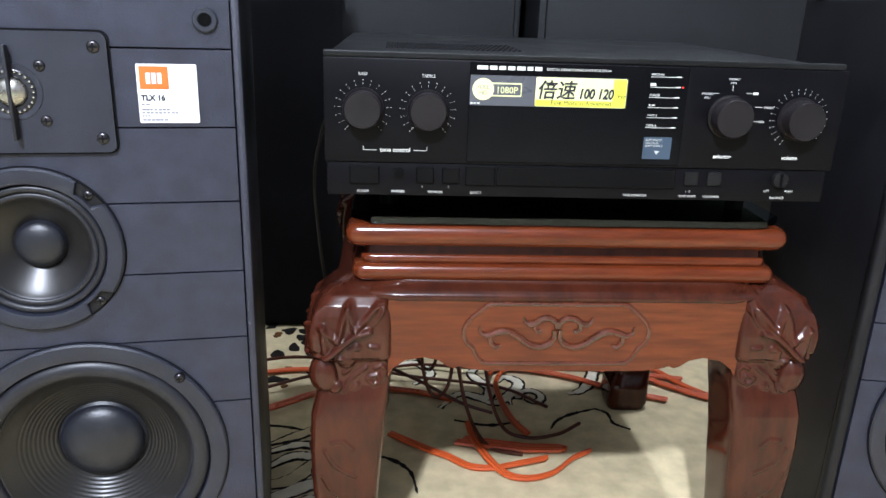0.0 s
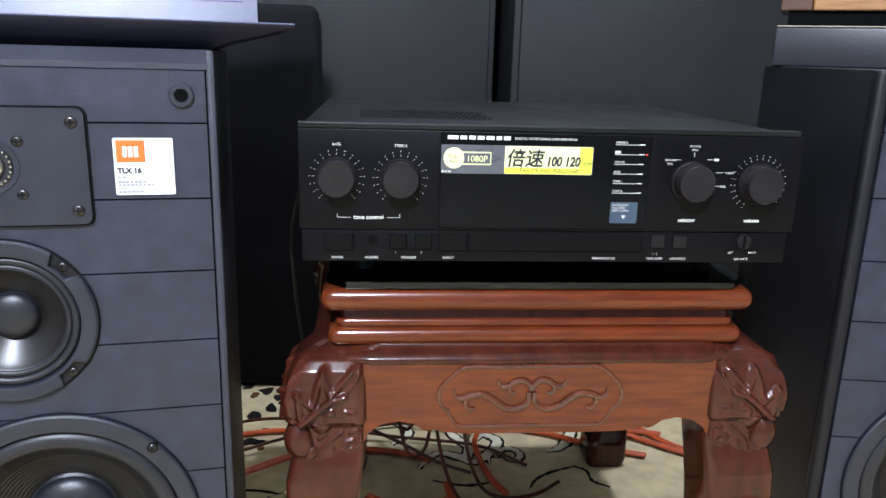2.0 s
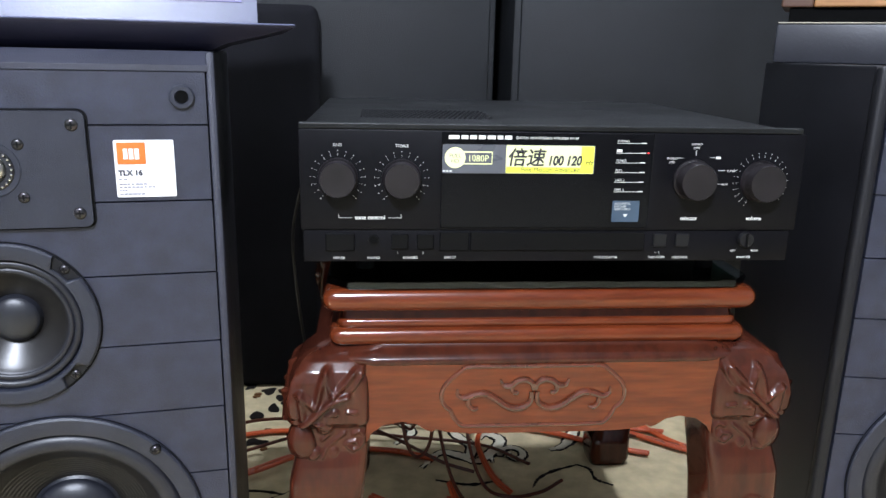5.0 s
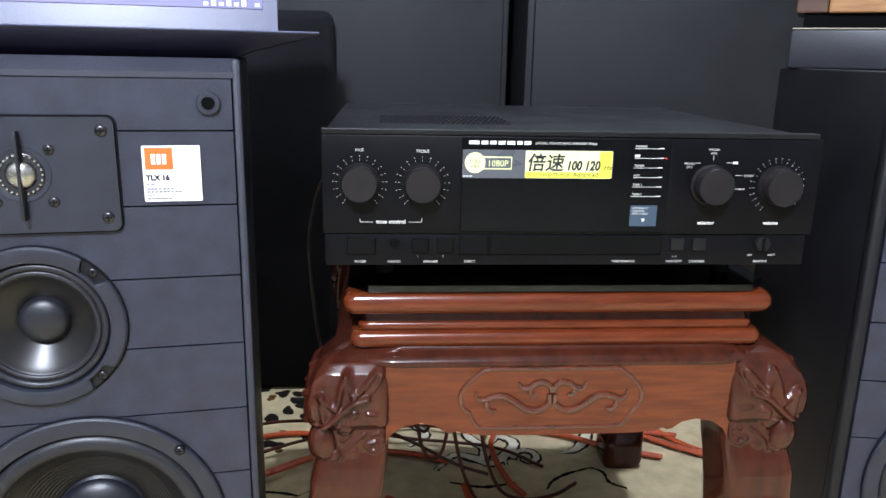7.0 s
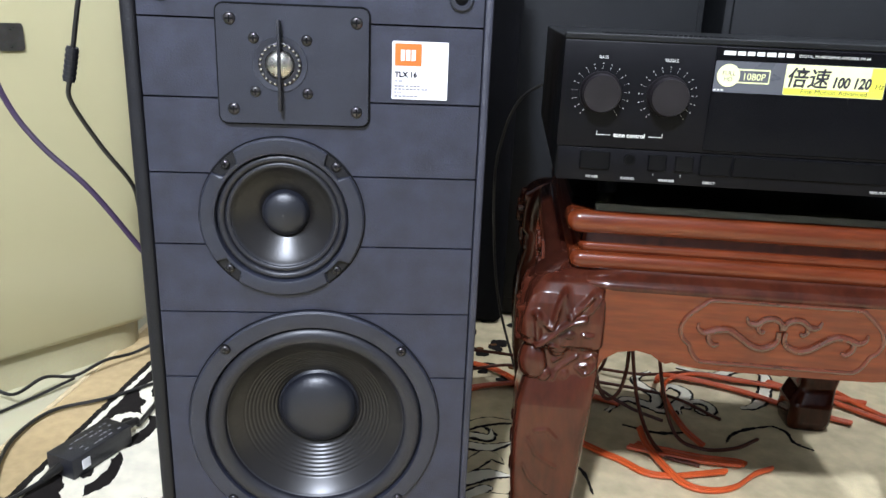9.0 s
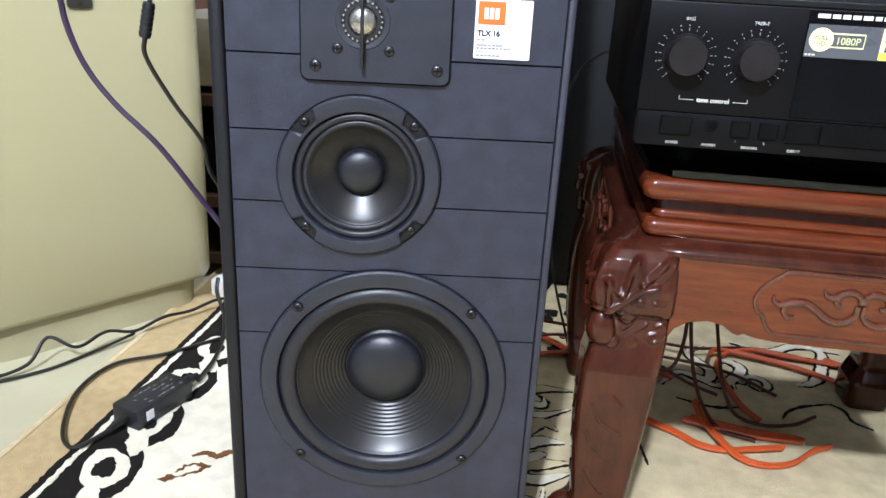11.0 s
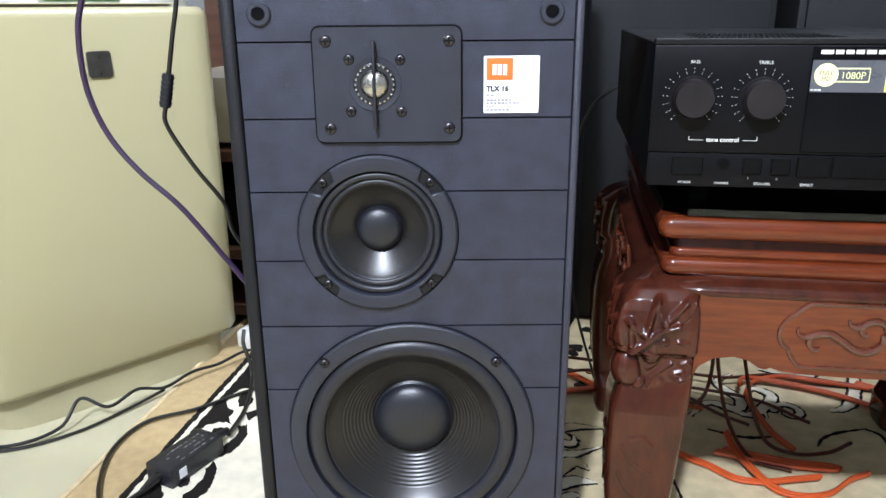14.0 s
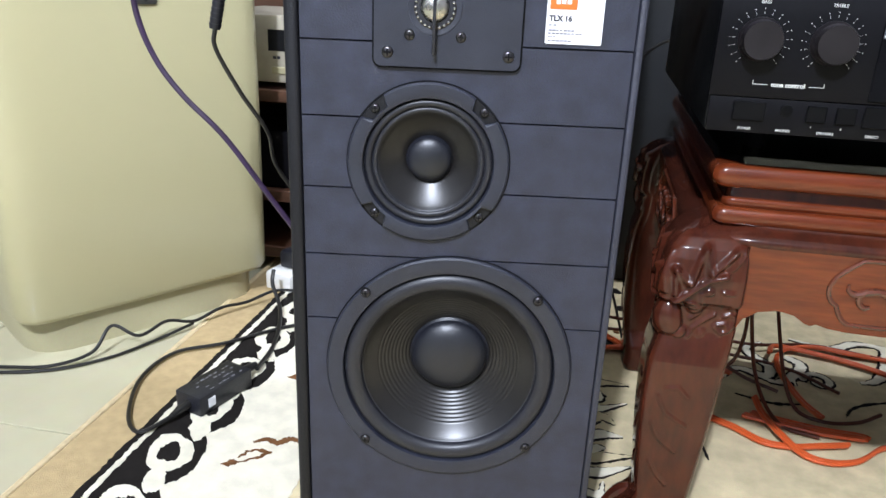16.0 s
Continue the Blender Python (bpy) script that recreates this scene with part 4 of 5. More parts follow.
big_cabinet(0.059, 0.800, 0.745, "tall black speaker cabinet with a plain cloth front")


# added slab in place of the big shadow on the cabinet behind
dark_slab = tagged(part("shadow_slab", box(-0.56, -0.289, 0.690, 0.730, 0.0, 0.705, 0.018, 4), SHADOWBLACK, None, "", True), "upright dull black slab standing for the shadow before the cabinets", "box")


# ---------------------------------------------------------------- on the loudspeakers
lap = thing("laptop", "open grey laptop on the loudspeaker with a lit screen", "laptop", SPEAKER @ pose(-0.02, 0.0, 0.6265, 0, 0, 0))
bm, rings = bmesh.new(), []
for z, x1, y0 in ((0.0, 0.158, 0.030), (0.006, 0.172, 0.022), (0.0195, 0.2265, -0.002), (0.0205, 0.2275, -0.003)):
    rings.append([bm.verts.new(v) for v in ((-0.200, y0, z), (x1, y0, z), (x1, 0.25, z), (-0.200, 0.25, z))])
for a, b in zip(rings, rings[1:]):
    for k in range(4):
        bm.faces.new((a[k], a[(k + 1) % 4], b[(k + 1) % 4], b[k]))
bm.faces.new(rings[0][::-1])
bm.faces.new(rings[-1])
part("base", bm, LAPTOPDARK, lap, "dark laptop base with an undercut edge, tinted by the screen's glow")
part("base_edge", box(-0.200, 0.2272, -0.0032, 0.250, 0.0206, 0.0222, 0.0006, 1), LAPTOP, lap, "thin bright metal edge")
lid = part("lid", outline_plate(rounded(-0.188, 0.188, 0.0, 0.245, 0.006), -0.004, 0.004), LAPTOP, lap, "grey screen bezel", True)
lid.matrix_basis = pose(0.012, 0.250, 0.0235, -14, 0, 0)
part("screen", box(-0.172, 0.172, -0.0052, -0.0038, 0.028, 0.232), SCREEN, lid, "lit violet-blue screen")
bm = bmesh.new()
for x in (-0.012, 0.000, 0.012):
    box(x - 0.120, x - 0.112, -0.0046, -0.0040, 0.012, 0.0165, bm=bm)
part("logo_bars", bm, CHROME, lid)
bm = bmesh.new()
for n, x in enumerate((0.110, 0.118, 0.126, 0.134, 0.142, 0.150, 0.164)):
    box(x, x + 0.005, -0.0060, -0.0053, 0.030, 0.034 + 0.003 * (n % 2), bm=bm)
part("taskbar", bm, ICON, lid, kind="stuff")

gb = thing("grey_box", "flat dark grey box on the loudspeaker", "audio box", RIGHT @ pose(-0.052, 0.215, 0.6265, 0, 0, -22))
part("case", box(-0.110, 0.165, 0.0, 0.11, 0.0, 0.046, 0.003), GREYBOX, gb, smooth=True)
part("top_edge", box(-0.109, 0.164, -0.001, 0.105, 0.0462, 0.0478, 0.0005, 1), BEIGE, gb, "pale upper edge")
wb = thing("wooden_board", "pale wooden board with a dark end on the grey box", "board", RIGHT @ pose(-0.052, 0.215, 0.6265 + 0.048, 0, 0, -22))
part("board", box(-0.072, 0.175, 0.0, 0.10, 0.017, 0.037, 0.002), PALEWOOD, wb)
part("dark_end", box(-0.108, -0.0725, 0.002, 0.10, 0.017, 0.035, 0.002), SHELFWOOD, wb, "dark brown end")
# added slab: its black stands for the shadow under the board
part("gap_shadow_slab", box(-0.098, 0.150, 0.006, 0.095, 0.0, 0.0168, 0.001), SHADEBLACK, wb, "black slab standing for the shadow in the gap")


# ---------------------------------------------------------------- cream appliance
app = thing("chest_freezer", "cream enamel appliance with rounded corners and a grey control fascia", "freezer", pose(-1.113, 0.181, FLOOR, 0, 0, 54.6))
HB = -FLOOR
bm = loft([(0.049 + HB, 0.1905, 0.205, 0.2000, 0.1950, 13), (0.052 + HB, 0.1905, 0.205, 0.2055, 0.2005, 13), (0.060 + HB, 0.1905, 0.205, 0.2085, 0.2045, 13), (0.30, 0.1905, 0.205, 0.2105, 0.2065, 13), (0.585 + HB, 0.1905, 0.205, 0.2105, 0.2065, 13), (0.594 + HB, 0.1905, 0.205, 0.2085, 0.2045, 13), (0.600 + HB, 0.1905, 0.205, 0.2020, 0.1980, 13)], 96, 13)
part("body", bm, CREAM, app, "glossy cream enamel body", True)
part("plinth", loft([(0.0, 0.1905, 0.210, 0.194, 0.192), (0.052 + HB, 0.1905, 0.210, 0.196, 0.194)], 64, 7), CREAMGREY, app, "recessed cream plinth", True)
part("fascia", loft([(0.598 + HB, 0.1905, 0.205, 0.196, 0.192), (0.610 + HB, 0.1905, 0.208, 0.192, 0.189), (0.640 + HB, 0.1905, 0.220, 0.180, 0.178), (0.665 + HB, 0.1905, 0.225, 0.172, 0.170)], 64, 9), FASCIA, app, "sloping grey control fascia", True)
part("light_strip", box(0.150, 0.262, 0.0125, 0.030, 0.6125 + HB, 0.6165 + HB, 0.001, 1), GREEN, app, "lit green strip")
part("trim_line", box(0.060, 0.335, 0.008, 0.03, 0.6035 + HB, 0.6055 + HB, 0.0006, 1), CREAM, app)
part("badge", outline_plate(rounded(0.192, 0.226, 0.503 + HB, 0.540 + HB, 0.004), -0.0045, 0.002), BADGE, app, "small square metal badge", True)


# ---------------------------------------------------------------- shelf with decks in the corner
shf = thing("shelf_unit", "low dark wooden shelf unit with audio decks behind the loudspeaker", "shelf", pose(-0.83, 0.62, FLOOR))
for z in (0.03, 0.145, 0.335):
    part("shelf_board", box(-0.28, 0.28, 0.0, 0.34, z, z + 0.022, 0.002), SHELFWOOD, shf)
for x in (-0.29, 0.28):
    part("side_board", box(x, x + 0.012, 0.0, 0.34, 0.0, 0.357, 0.002), SHELFWOOD, shf)
# height above the shelf is added, to darken the gap over the decks
part("back_board", box(-0.28, 0.28, 0.33, 0.34, 0.0, 0.82), SHELFWOOD, shf)
dk = thing("cassette_deck", "beige deck with a dark window on the shelf unit", "cassette deck", pose(-0.86, 0.63, FLOOR + 0.3575))
part("case", box(-0.20, 0.20, 0.0, 0.28, 0.012, 0.130, 0.003), BEIGE, dk, smooth=True)
part("window", box(-0.068, 0.06, -0.0015, 0.002, 0.068, 0.105), GROOVE, dk)
part("button", box(-0.062, -0.030, -0.004, 0.002, 0.028, 0.040, 0.001, 1), CREAMGREY, dk)
bars(-0.060, -0.045, 0.054, 0.005, INK, dk, -0.0006, 2, 5, "printed_mark")
for x in (-0.17, 0.17):
    for y in (0.04, 0.24):
        part("foot", rod((x, y, 0.0), (x, y, 0.012), 0.012), RUBBER, dk)
dk2 = thing("dark_deck", "black audio deck inside the shelf unit", "audio deck", pose(-0.84, 0.64, FLOOR + 0.167))
part("case", box(-0.21, 0.21, 0.0, 0.28, 0.0, 0.11, 0.003), AMPBLACK, dk2, smooth=True)

ps = thing("power_strip", "white power strip with black plugs on the rug", "power strip", pose(-0.845, 0.640, 0.0, 0, 0, 75))
part("body", box(-0.13, 0.10, -0.028, 0.028, 0.0, 0.034, 0.004), STRIPWHITE, ps, smooth=True)
for x in (-0.085, -0.03, 0.03):
    part("plug", box(x - 0.018, x + 0.018, -0.016, 0.016, 0.0345, 0.068, 0.006), PLASTIC, ps, "black plug", True)
    part("socket", lathe([(0.017, 0), (0.0, 0)], (0, 0, 0), 20), STRIPWHITE, ps).matrix_basis = pose(x, 0.0, 0.0343, -90, 0, 0)

# ---------------------------------------------------------------- power adapter and cords
ad = thing("power_adapter", "black laptop power adapter lying on the rug", "power adapter", pose(-0.816, 0.150, 0.0026, 0, 0, 72))
part("body", box(-0.048, 0.048, -0.0225, 0.0225, 0.0, 0.028, 0.0018), PLASTIC, ad, smooth=True)
part("barcode_label", box(-0.034, -0.022, -0.0236, -0.0225, 0.008, 0.021), LABELWHITE, ad)
bm = bmesh.new()
rng = random.Random(4)
for k in range(9):
    for j in range(4):
        x0 = -0.030 + k * 0.0078
        if rng.random() < 0.35:
            continue
        box(x0, x0 + rng.uniform(0.003, 0.0065), -0.016 + j * 0.0085, -0.0135 + j * 0.0085 - 0.001 * (k % 2), 0.0280, 0.0282, bm=bm)
part("printed_text", bm, INKGREY, ad, kind="stuff")
part("strain_relief", rod((0.047, 0, 0.014), (0.080, 0, 0.012), 0.0075, 14, 0.005), CABLEBLACK, ad, smooth=True)
part("strain_relief", rod((-0.047, 0, 0.014), (-0.074, 0, 0.010), 0.006, 14, 0.004), CABLEBLACK, ad, smooth=True)


def cord(name, pts, r, mat, label, group="", twin=0.0):
    c = part(name, tube(pts, r, 8, 8), mat, None, "", True)
    tagged(c, label, "cable", group)
    if twin:
        pts2 = [(x + twin * 0.6, y + twin * 0.8, z) for x, y, z in pts]
        part("second_core", tube(pts2, r, 8, 8), mat, c, "", True)
    return c


cord("cable", [(-0.786, 0.218, 0.013), (-0.795, 0.290, 0.006), (-0.812, 0.36, 0.006), (-0.835, 0.42, 0.014), (-0.862, 0.455, 0.04), (-0.868, 0.475, 0.058)], 0.0035, CABLEBLACK, "thick black mains lead of the adapter on the rug")
cord("cable", [(-0.838, 0.082, 0.012), (-0.866, 0.046, 0.005), (-0.902, 0.078, 0.005), (-0.938, 0.165, 0.005), (-0.931, 0.245, 0.005), (-0.872, 0.294, 0.005), (-0.801, 0.371, 0.006), (-0.720, 0.420, 0.006)], 0.0028, CABLEBLACK, "thin black lead looping over the tan rug edge")
cord("cable", [(-1.30, 0.12, -0.003), (-1.165, 0.152, -0.003), (-1.09, 0.170, -0.001), (-1.048, 0.212, 0.006), (-1.034, 0.246, 0.036), (-1.000, 0.262, 0.016), (-0.982, 0.312, 0.020), (-0.952, 0.342, 0.010), (-0.925, 0.385, 0.018), (-0.90, 0.430, 0.012), (-0.86, 0.47, 0.022), (-0.80, 0.50, 0.01)], 0.0027, CABLEBLACK, "wavy black mains cable along the tile floor")
cord("cable", [(-1.25, 0.115, -0.004), (-1.10, 0.158, -0.004), (-1.03, 0.215, -0.004), (-0.99, 0.285, -0.003), (-0.955, 0.345, 0.004)], 0.0025, CABLEBLACK, "thin black cable on the tile floor")
cord("cable", [(-0.800, 0.110, 0.720), (-0.841, 0.110, 0.614), (-0.854, 0.110, 0.571), (-0.857, 0.115, 0.512), (-0.843, 0.120, 0.461), (-0.814, 0.125, 0.418), (-0.769, 0.135, 0.369), (-0.720, 0.150, 0.293), (-0.660, 0.170, 0.200)], 0.0034, CABLEPURPLE, "dark purple cable hanging in front of the freezer")
fc = cord("cable", [(-0.690, 0.058, 0.720), (-0.707, 0.058, 0.612), (-0.717, 0.058, 0.570), (-0.728, 0.059, 0.525), (-0.734, 0.059, 0.500), (-0.736, 0.062, 0.479), (-0.720, 0.080, 0.433), (-0.700, 0.100, 0.388), (-0.700, 0.120, 0.345), (-0.670, 0.150, 0.280)], 0.0024, CABLEBLACK, "black cable with a ferrite barrel beside the loudspeaker")
part("ferrite_barrel", rod((-0.7265, 0.0588, 0.533), (-0.7345, 0.0592, 0.500), 0.0056, 20), PLASTIC, fc, "ribbed black ferrite barrel", True)
for k in range(6):
    t0 = 0.06 + k * 0.155
    part("rib", rod((-0.7265 - 0.008 * t0, 0.0588 + 0.0004 * t0, 0.533 - 0.033 * t0), (-0.7265 - 0.008 * (t0 + 0.09), 0.0588 + 0.0004 * (t0 + 0.09), 0.533 - 0.033 * (t0 + 0.09)), 0.0063, 20), PLASTIC, fc, "", True)

ORANGE_SETS = [
    [(-0.20, 0.30, 0.008), (-0.144, 0.261, 0.006), (-0.119, 0.247, 0.005), (-0.089, 0.222, 0.005), (-0.056, 0.217, 0.006), (-0.020, 0.224, 0.008), (0.020, 0.236, 0.008)],
    [(-0.085, 0.310, 0.020), (-0.079, 0.280, 0.013), (-0.065, 0.235, 0.012), (-0.042, 0.203, 0.006), (-0.012, 0.194, 0.005), (0.024, 0.206, 0.005), (0.058, 0.238, 0.006), (0.086, 0.256, 0.006)],
    [(-0.105, 0.275, 0.010), (-0.064, 0.268, 0.008), (-0.038, 0.264, 0.008), (-0.005, 0.257, 0.008), (0.046, 0.256, 0.008)],
    [(-0.092, 0.288, 0.007), (-0.040, 0.276, 0.006), (0.000, 0.268, 0.006), (0.040, 0.266, 0.006), (0.052, 0.258, 0.007)],
    [(0.30, 0.470, 0.006), (0.220, 0.490, 0.006), (0.147, 0.509, 0.006), (0.107, 0.513, 0.007), (0.046, 0.522, 0.008), (-0.002, 0.499, 0.008), (-0.024, 0.455, 0.009), (-0.025, 0.402, 0.009), (-0.014, 0.337, 0.008), (0.004, 0.298, 0.007)],
    [(-0.46, 0.475, 0.006), (-0.409, 0.493, 0.006), (-0.34, 0.502, 0.006), (-0.28, 0.47, 0.006), (-0.22, 0.38, 0.008)],
    [(-0.45, 0.350, 0.006), (-0.39, 0.377, 0.006), (-0.33, 0.418, 0.006), (-0.26, 0.44, 0.006), (-0.17, 0.43, 0.006), (-0.10, 0.40, 0.006)],
    [(-0.44, 0.335, 0.011), (-0.37, 0.372, 0.011), (-0.30, 0.42, 0.011), (-0.22, 0.45, 0.008)],
    [(0.16, 0.52, 0.006), (0.244, 0.465, 0.006), (0.316, 0.408, 0.006), (0.40, 0.36, 0.006)],
    [(0.22, 0.56, 0.006), (0.265, 0.50, 0.006), (0.30, 0.44, 0.006), (0.36, 0.38, 0.006)],
    [(-0.035, 0.46, 0.02), (-0.020, 0.50, 0.012), (0.02, 0.505, 0.008), (0.10, 0.48, 0.006), (0.18, 0.43, 0.006), (0.25, 0.40, 0.006)],
]
for pts in ORANGE_SETS:
    cord("speaker_wire", pts, 0.0030, CABLEORANGE, "twin orange speaker wire coiled on the rug", "orange speaker wires", 0.0062)
DARK_SETS = [
    [(-0.115, 0.34, 0.46), (-0.112, 0.36, 0.30), (-0.108, 0.35, 0.18), (-0.090, 0.31, 0.06), (-0.060, 0.27, 0.010), (-0.01, 0.25, 0.006)],
    [(-0.17, 0.34, 0.46), (-0.175, 0.40, 0.25), (-0.165, 0.42, 0.10), (-0.135, 0.42, 0.05), (-0.12, 0.42, 0.12), (-0.125, 0.41, 0.22)],
    [(-0.47, 0.40, 0.010), (-0.40, 0.43, 0.012), (-0.33, 0.455, 0.02), (-0.26, 0.48, 0.02), (-0.15, 0.47, 0.01), (-0.02, 0.44, 0.008), (0.05, 0.38, 0.006)],
    [(-0.145, 0.35, 0.44), (-0.150, 0.37, 0.24), (-0.152, 0.35, 0.11), (-0.135, 0.33, 0.055), (-0.112, 0.33, 0.075), (-0.108, 0.345, 0.15), (-0.122, 0.36, 0.24)],
    [(-0.070, 0.36, 0.42), (-0.062, 0.36, 0.24), (-0.058, 0.34, 0.10), (-0.035, 0.31, 0.02), (0.00, 0.29, 0.008), (0.05, 0.30, 0.007), (0.09, 0.33, 0.007)],
    [(-0.47, 0.46, 0.03), (-0.38, 0.46, 0.05), (-0.30, 0.45, 0.055), (-0.22, 0.42, 0.06), (-0.16, 0.39, 0.05), (-0.09, 0.37, 0.02), (-0.04, 0.36, 0.007)],
    [(-0.23, 0.50, 0.006), (-0.15, 0.52, 0.008), (-0.05, 0.50, 0.012), (0.05, 0.53, 0.008), (0.18, 0.50, 0.006), (0.30, 0.43, 0.006), (0.36, 0.42, 0.006)],
]
for pts in DARK_SETS:
    # above the apron they hang behind the stool
    pts = [(x, max(y, 0.462) if z > 0.2 else y, z) for x, y, z in pts]
    cord("cable", pts, 0.0027, CABLEBROWN, "dark brown cable hanging behind the amplifier to the rug", "dark cables under the stool")
cord("cable", [(-0.240, 0.4185, 0.490), (-0.262, 0.436, 0.482), (-0.288, 0.440, 0.458), (-0.306, 0.446, 0.41), (-0.315, 0.45, 0.33), (-0.30, 0.48, 0.15), (-0.26, 0.47, 0.01)], 0.0022, CABLEBLACK, "black cable arching from the back of the amplifier")


# ---------------------------------------------------------------- rug
rug = thing("rug", "cream patterned rug with a tan edge and black and white border", "rug", pose(0, 0, 0))
RX0, RX1, RY0, RY1 = -0.945, 1.25, -1.1, 1.05
part("field", box(-0.872, RX1, RY0, RY1, FLOOR + 0.0005, 0.0, 0.001, 1), RUG, rug, "cream wool pile")
part("tan_edge", box(RX0, -0.8718, RY0, RY1, FLOOR + 0.0005, -0.0012, 0.0012, 1), RUGTAN, rug, "flat tan woven edge")
part("edge_binding", tube([(RX0, y, FLOOR + 0.0052) for y in (RY0, -0.4, 0.2, 0.6, RY1)], 0.0052, 8, 6), RUGBIND, rug, "", True)


def jag(pts, amount, seed, step=0.006):
    """An outline cut into short steps with a stitched, uneven edge."""
    rng, out = random.Random(seed), []
    for (x0, y0), (x1, y1) in zip(pts, pts[1:] + pts[:1]):
        n = max(1, int(math.hypot(x1 - x0, y1 - y0) / step))
        for k in range(n):
            t = k / n
            out.append((x0 + (x1 - x0) * t + rng.uniform(-amount, amount), y0 + (y1 - y0) * t + rng.uniform(-amount, amount)))
    return out


def blob(cx, cy, rx, ry, seed, turn=0.0, wob=0.18, n=28):
    rng = random.Random(seed)
    ph = [rng.uniform(0, 6.28) for _ in range(3)]
    pts = []
    for k in range(n):
        a = 2 * math.pi * k / n
        s = 1 + wob * (0.5 * math.sin(2 * a + ph[0]) + 0.5 * math.sin(3 * a + ph[1]))
        x, y = rx * s * math.cos(a), ry * s * math.sin(a)
        c, d = math.cos(turn), math.sin(turn)
        pts.append((cx + c * x - d * y + rng.uniform(-0.0012, 0.0012), cy + d * x + c * y + rng.uniform(-0.0012, 0.0012)))
    return pts


def tufted(points, seed):
    """The outline in short square steps, as knots of wool leave it."""
    rng, out = random.Random(seed), []
    for (x0, y0), (x1, y1) in zip(points, points[1:] + points[:1]):
        n = max(1, int(math.hypot(x1 - x0, y1 - y0) / 0.0028))
        for k in range(n):
            t, e = k / n, rng.uniform(-0.0014, 0.0014)
            out.append((x0 + (x1 - x0) * t + e, y0 + (y1 - y0) * t - e))
    return out


def ribbon(points, w, z0, z1, bm, seed=1, ends=0.3):
    """A flat band along a line, thinner towards its ends, with an uneven edge."""
    bm = bm or bmesh.new()
    line, rng = smooth_line([(x, y, 0) for x, y in points], 10), random.Random(seed)
    left, right = [], []
    for n, p in enumerate(line):
        ahead = (line[min(n + 1, len(line) - 1)] - line[max(n - 1, 0)]).normalized()
        side = Vector((-ahead.y, ahead.x, 0))
        s = n / (len(line) - 1)
        k = w / 2 * (ends + (1 - ends) * min(1, 3 * s, 3 * (1 - s))) + rng.uniform(-0.0013, 0.0013)
        left.append((p + side * k))
        right.append((p - side * k))
    top = [[bm.verts.new((v.x, v.y, z1)) for v in (a, b)] for a, b in zip(left, right)]
    low = [[bm.verts.new((v.x, v.y, z0)) for v in (a, b)] for a, b in zip(left, right)]
    for n in range(len(top) - 1):
        bm.faces.new((top[n][0], top[n][1], top[n + 1][1], top[n + 1][0]))
        bm.faces.new((top[n][0], top[n + 1][0], low[n + 1][0], low[n][0]))
        bm.faces.new((top[n][1], low[n][1], low[n + 1][1], top[n + 1][1]))
    return bm


def strip(x0, x1, mat, z, seed, name):
    part(name, sheet(jag([(x0, RY0 + 0.01), (x1, RY0 + 0.01), (x1, RY1 - 0.01), (x0, RY1 - 0.01)], 0.0016, seed), -0.003, z), mat, rug)


strip(-0.8725, -0.755, RUGBLACK, 0.0008, 1, "black_border")
strip(-0.8620, -0.8545, RUGWHITE, 0.0014, 2, "white_stripe")
strip(-0.7900, -0.640, RUGWHITE, 0.0013, 3, "white_field")
PIECE = [0]


def lay(name, bm, mat):
    """One woven figure of the rug; each lies a hair above the one before."""
    PIECE[0] += 1
    bm.transform(Matrix.Translation((0, 0, 0.000004 * PIECE[0])))
    return part(name, bm, mat, rug)


for n in range(-9, 9):
    y = 0.022 + 0.104 * n
    lay("black_disc", sheet(tufted(blob(-0.808, y, 0.040, 0.060, 20 + n, 0.30, 0.05), 20 + n), -0.003, 0.0015), RUGBLACK)
for n in range(-9, 9):
    y = 0.022 + 0.104 * n
    lay("white_link", sheet(tufted(blob(-0.800, y + 0.052, 0.012, 0.026, 90 + n, 0.45, 0.2), 90 + n), -0.003, 0.0017), RUGWHITE)
    lay("white_ring", sheet(tufted(blob(-0.811, y, 0.028, 0.038, 30 + n, 0.35, 0.12), 30 + n), -0.003, 0.0017), RUGWHITE)
    lay("black_eye", sheet(tufted(blob(-0.811, y, 0.0115, 0.022, 60 + n, 0.2, 0.3), 60 + n), -0.003, 0.0024), RUGBLACK)
# brown flowers on the white field
for n in range(-4, 6):
    y = 0.035 + 0.21 * n
    leaf = [(-0.742, y - 0.020), (-0.728, y - 0.004), (-0.722, y + 0.012), (-0.706, y + 0.020), (-0.690, y + 0.016), (-0.700, y + 0.002), (-0.716, y - 0.008), (-0.730, y - 0.022)]
    lay("brown_flower", sheet(tufted(leaf, n + 20), -0.003, 0.0020), RUGBROWN)
    lay("flower_heart", sheet(tufted([(-0.712 + (x + 0.712) * 0.55, y + (q - y) * 0.55 + 0.002) for x, q in leaf], n + 50), -0.003, 0.0024), RUGWHITE)
    lay("brown_flower", ribbon([(-0.722, y + 0.030), (-0.708, y + 0.040), (-0.692, y + 0.036), (-0.680, y + 0.048), (-0.664, y + 0.044)], 0.009, -0.003, 0.0022, None, n + 70), RUGBROWN)



def swirl(points, w, seed):
    """A white scroll with a dark outline."""
    lay("scroll_outline", ribbon(points, w + 0.0075, -0.003, 0.0010, None, seed), RUGBLACK)
    lay("white_scroll", ribbon(points, w, -0.003, 0.0017, None, seed + 500), RUGWHITE)


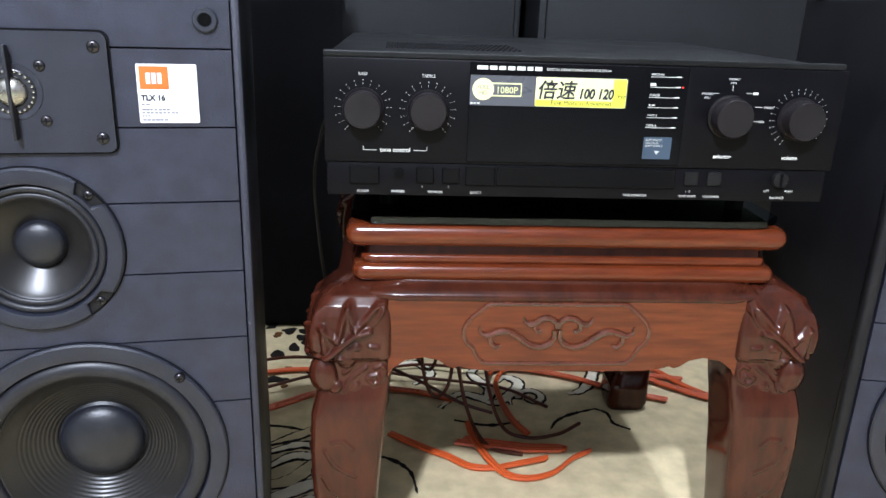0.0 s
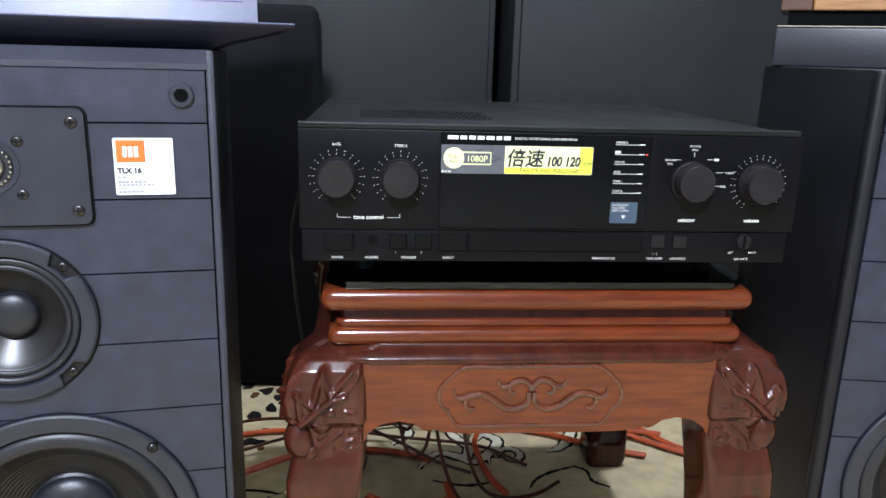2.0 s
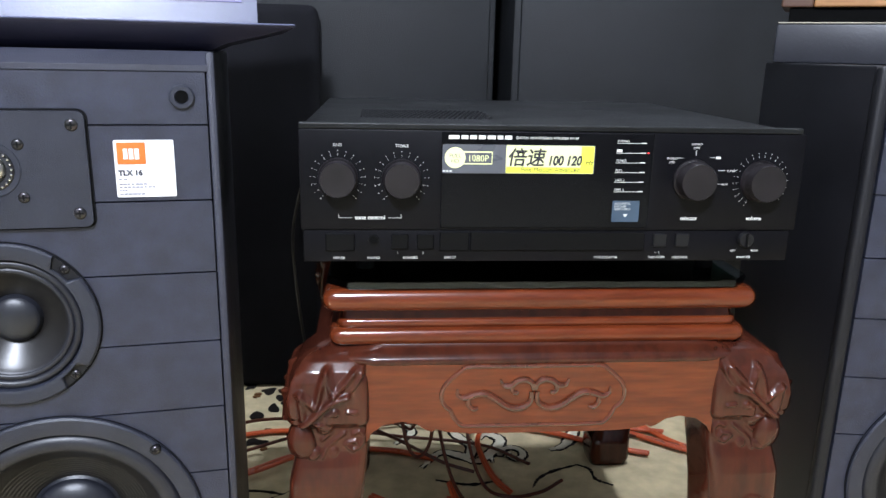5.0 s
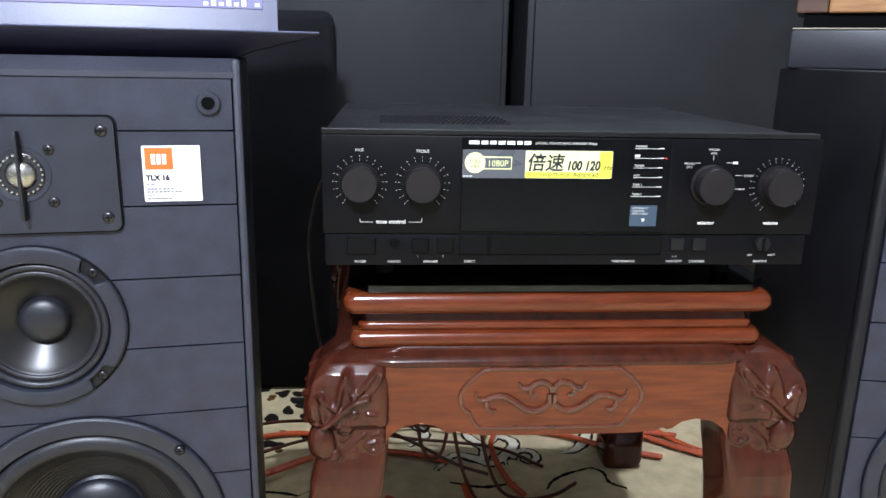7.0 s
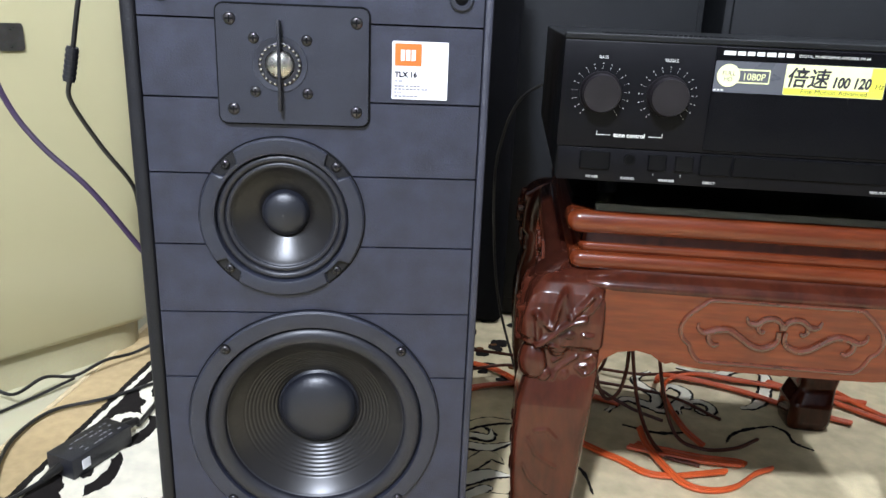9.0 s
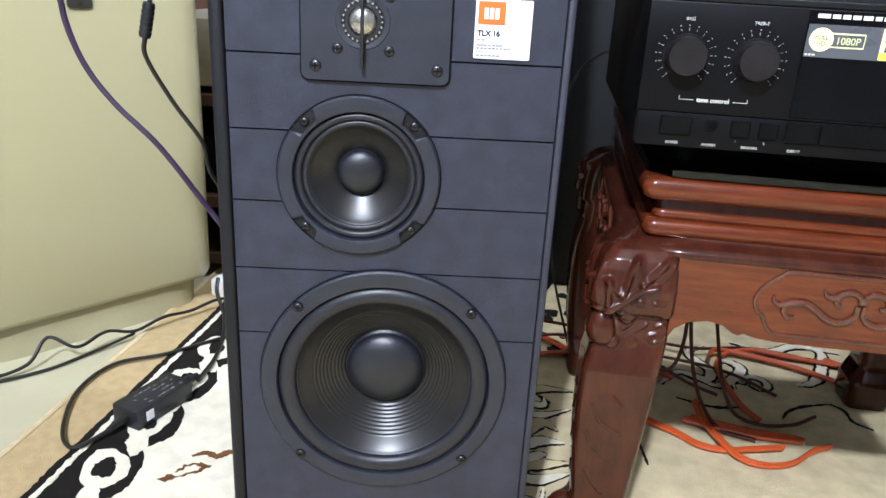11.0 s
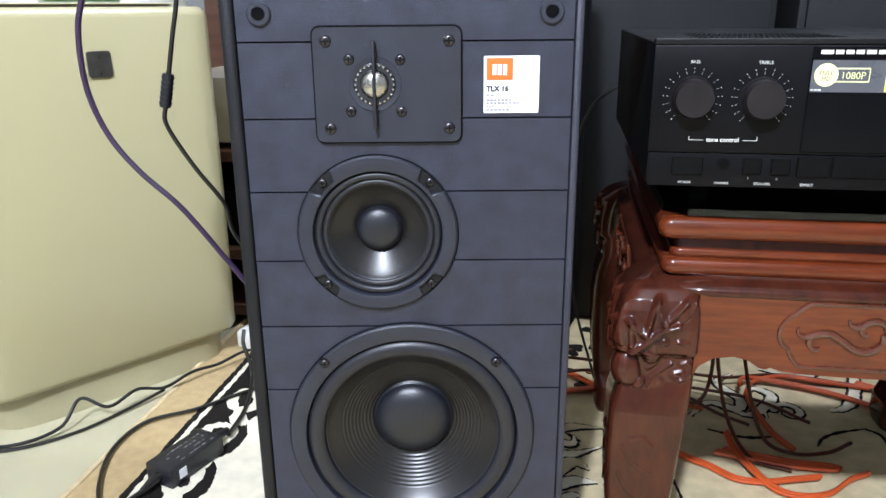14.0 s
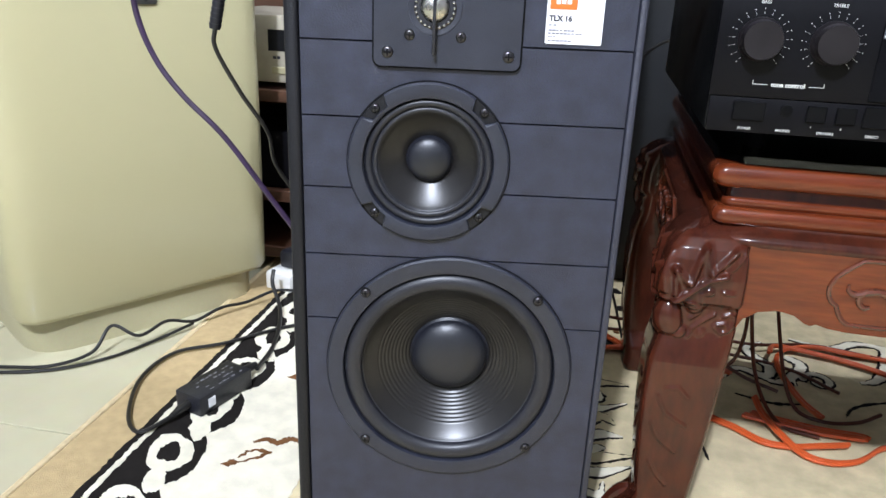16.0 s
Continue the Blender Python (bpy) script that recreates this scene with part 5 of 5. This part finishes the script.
def spiral(cx, cy, r, turns, start, hand, tail, w, seed):
    pts = []
    n = int(turns * 8)
    for k in range(n + 1):
        a = start + hand * 2 * math.pi * k / 8
        rr = r * (0.28 + 0.72 * k / n)
        pts.append((cx + rr * math.cos(a), cy + 1.15 * rr * math.sin(a)))
    swirl(pts + tail, w, seed)


spiral(0.032, 0.418, 0.023, 1.2, 2.4, 1, [(0.012, 0.445), (-0.004, 0.420), (-0.006, 0.395)], 0.009, 1)
swirl([(-0.12, 0.385), (-0.085, 0.43), (-0.045, 0.415), (-0.035, 0.450), (-0.06, 0.50), (-0.03, 0.535)], 0.015, 2)
swirl([(-0.058, 0.415), (-0.030, 0.400), (0.004, 0.436), (0.017, 0.468), (-0.004, 0.487), (-0.018, 0.470)], 0.015, 3)
swirl([(0.094, 0.429), (0.118, 0.440), (0.140, 0.470), (0.160, 0.520), (0.167, 0.557), (0.140, 0.576)], 0.016, 4)
swirl([(-0.16, 0.46), (-0.13, 0.50), (-0.16, 0.54), (-0.20, 0.52)], 0.012, 5)
swirl([(0.02, 0.56), (0.08, 0.54), (0.13, 0.57), (0.20, 0.56)], 0.014, 6)
swirl([(0.20, 0.62), (0.27, 0.60), (0.33, 0.63)], 0.012, 7)
lay("dark_line", ribbon([(0.128, 0.383), (0.144, 0.368), (0.146, 0.340), (0.168, 0.322)], 0.0045, -0.003, 0.0012, None, 8), RUGBLACK)
lay("dark_line", ribbon([(0.044, 0.322), (0.058, 0.346), (0.085, 0.366), (0.128, 0.383)], 0.0045, -0.003, 0.0012, None, 9), RUGBLACK)
lay("dark_line", ribbon([(-0.10, 0.35), (-0.05, 0.335), (0.00, 0.345)], 0.0045, -0.003, 0.0012, None, 10), RUGBLACK)
lay("dark_line", ribbon([(-0.16, 0.17), (-0.17, 0.22), (-0.20, 0.25), (-0.24, 0.26)], 0.005, -0.003, 0.0012, None, 11), RUGBLACK)
# fans of striped leaves between the loudspeaker and the stool
rng = random.Random(5)
for n in range(13):
    y = -0.07 + n * 0.031 + rng.uniform(-0.006, 0.006)
    d, e, g = rng.uniform(-0.035, 0.012), rng.uniform(-0.012, 0.012), rng.uniform(-0.018, 0.012)
    w = rng.uniform(0.009, 0.022)
    line = [(-0.262 + d, y + 0.030 + g), (-0.298, y + 0.024 + e), (-0.335, y + 0.006 + g), (-0.385 + d, y - 0.022 + e)]
    lay("leaf_outline", ribbon(line, w + rng.uniform(0.004, 0.009), -0.003, 0.0010, None, 40 + n, 0.15), RUGBLACK)
    lay("white_leaf", ribbon(line, w, -0.003, 0.0017, None, 240 + n, 0.0), RUGWHITE if n % 3 else RUG)
lay("dark_line", ribbon([(-0.42, 0.33), (-0.37, 0.335), (-0.32, 0.32), (-0.285, 0.29)], 0.0045, -0.003, 0.0012, None, 70), RUGBLACK)
# spots towards the back
rng = random.Random(11)
for k in range(46):
    x, y = rng.uniform(-0.52, -0.20), rng.uniform(0.46, 0.71)
    lay("dark_spot", sheet(blob(x, y, rng.uniform(0.008, 0.016), rng.uniform(0.007, 0.014), 200 + k, rng.uniform(0, 3), 0.35, 14), -0.003, 0.0009), RUGBLACK)
for k in range(14):
    x, y = rng.uniform(-0.50, -0.22), rng.uniform(0.45, 0.70)
    lay("brown_spot", sheet(blob(x, y, 0.006, 0.005, 300 + k, 0, 0.3, 10), -0.003, 0.0016), RUGBROWN)

# ---------------------------------------------------------------- floor tiles
floor_ob = bpy.data.objects["floor"]
T = 0.40
tile_me = None
for i in range(11):
    for j in range(12):
        x, y = X0 + (i + 0.5) * T - 0.154, Y0 + (j + 0.5) * T - 0.163
        if tile_me is None:
            o = part("tile", box(-T / 2 + 0.0012, T / 2 - 0.0012, -T / 2 + 0.0012, T / 2 - 0.0012, -0.006, 0.0, 0.0008, 1), TILE, floor_ob)
            tile_me = o.data
        else:
            o = new("tile", tile_me)
            o.parent = floor_ob
        o.location = (x, y, FLOOR)
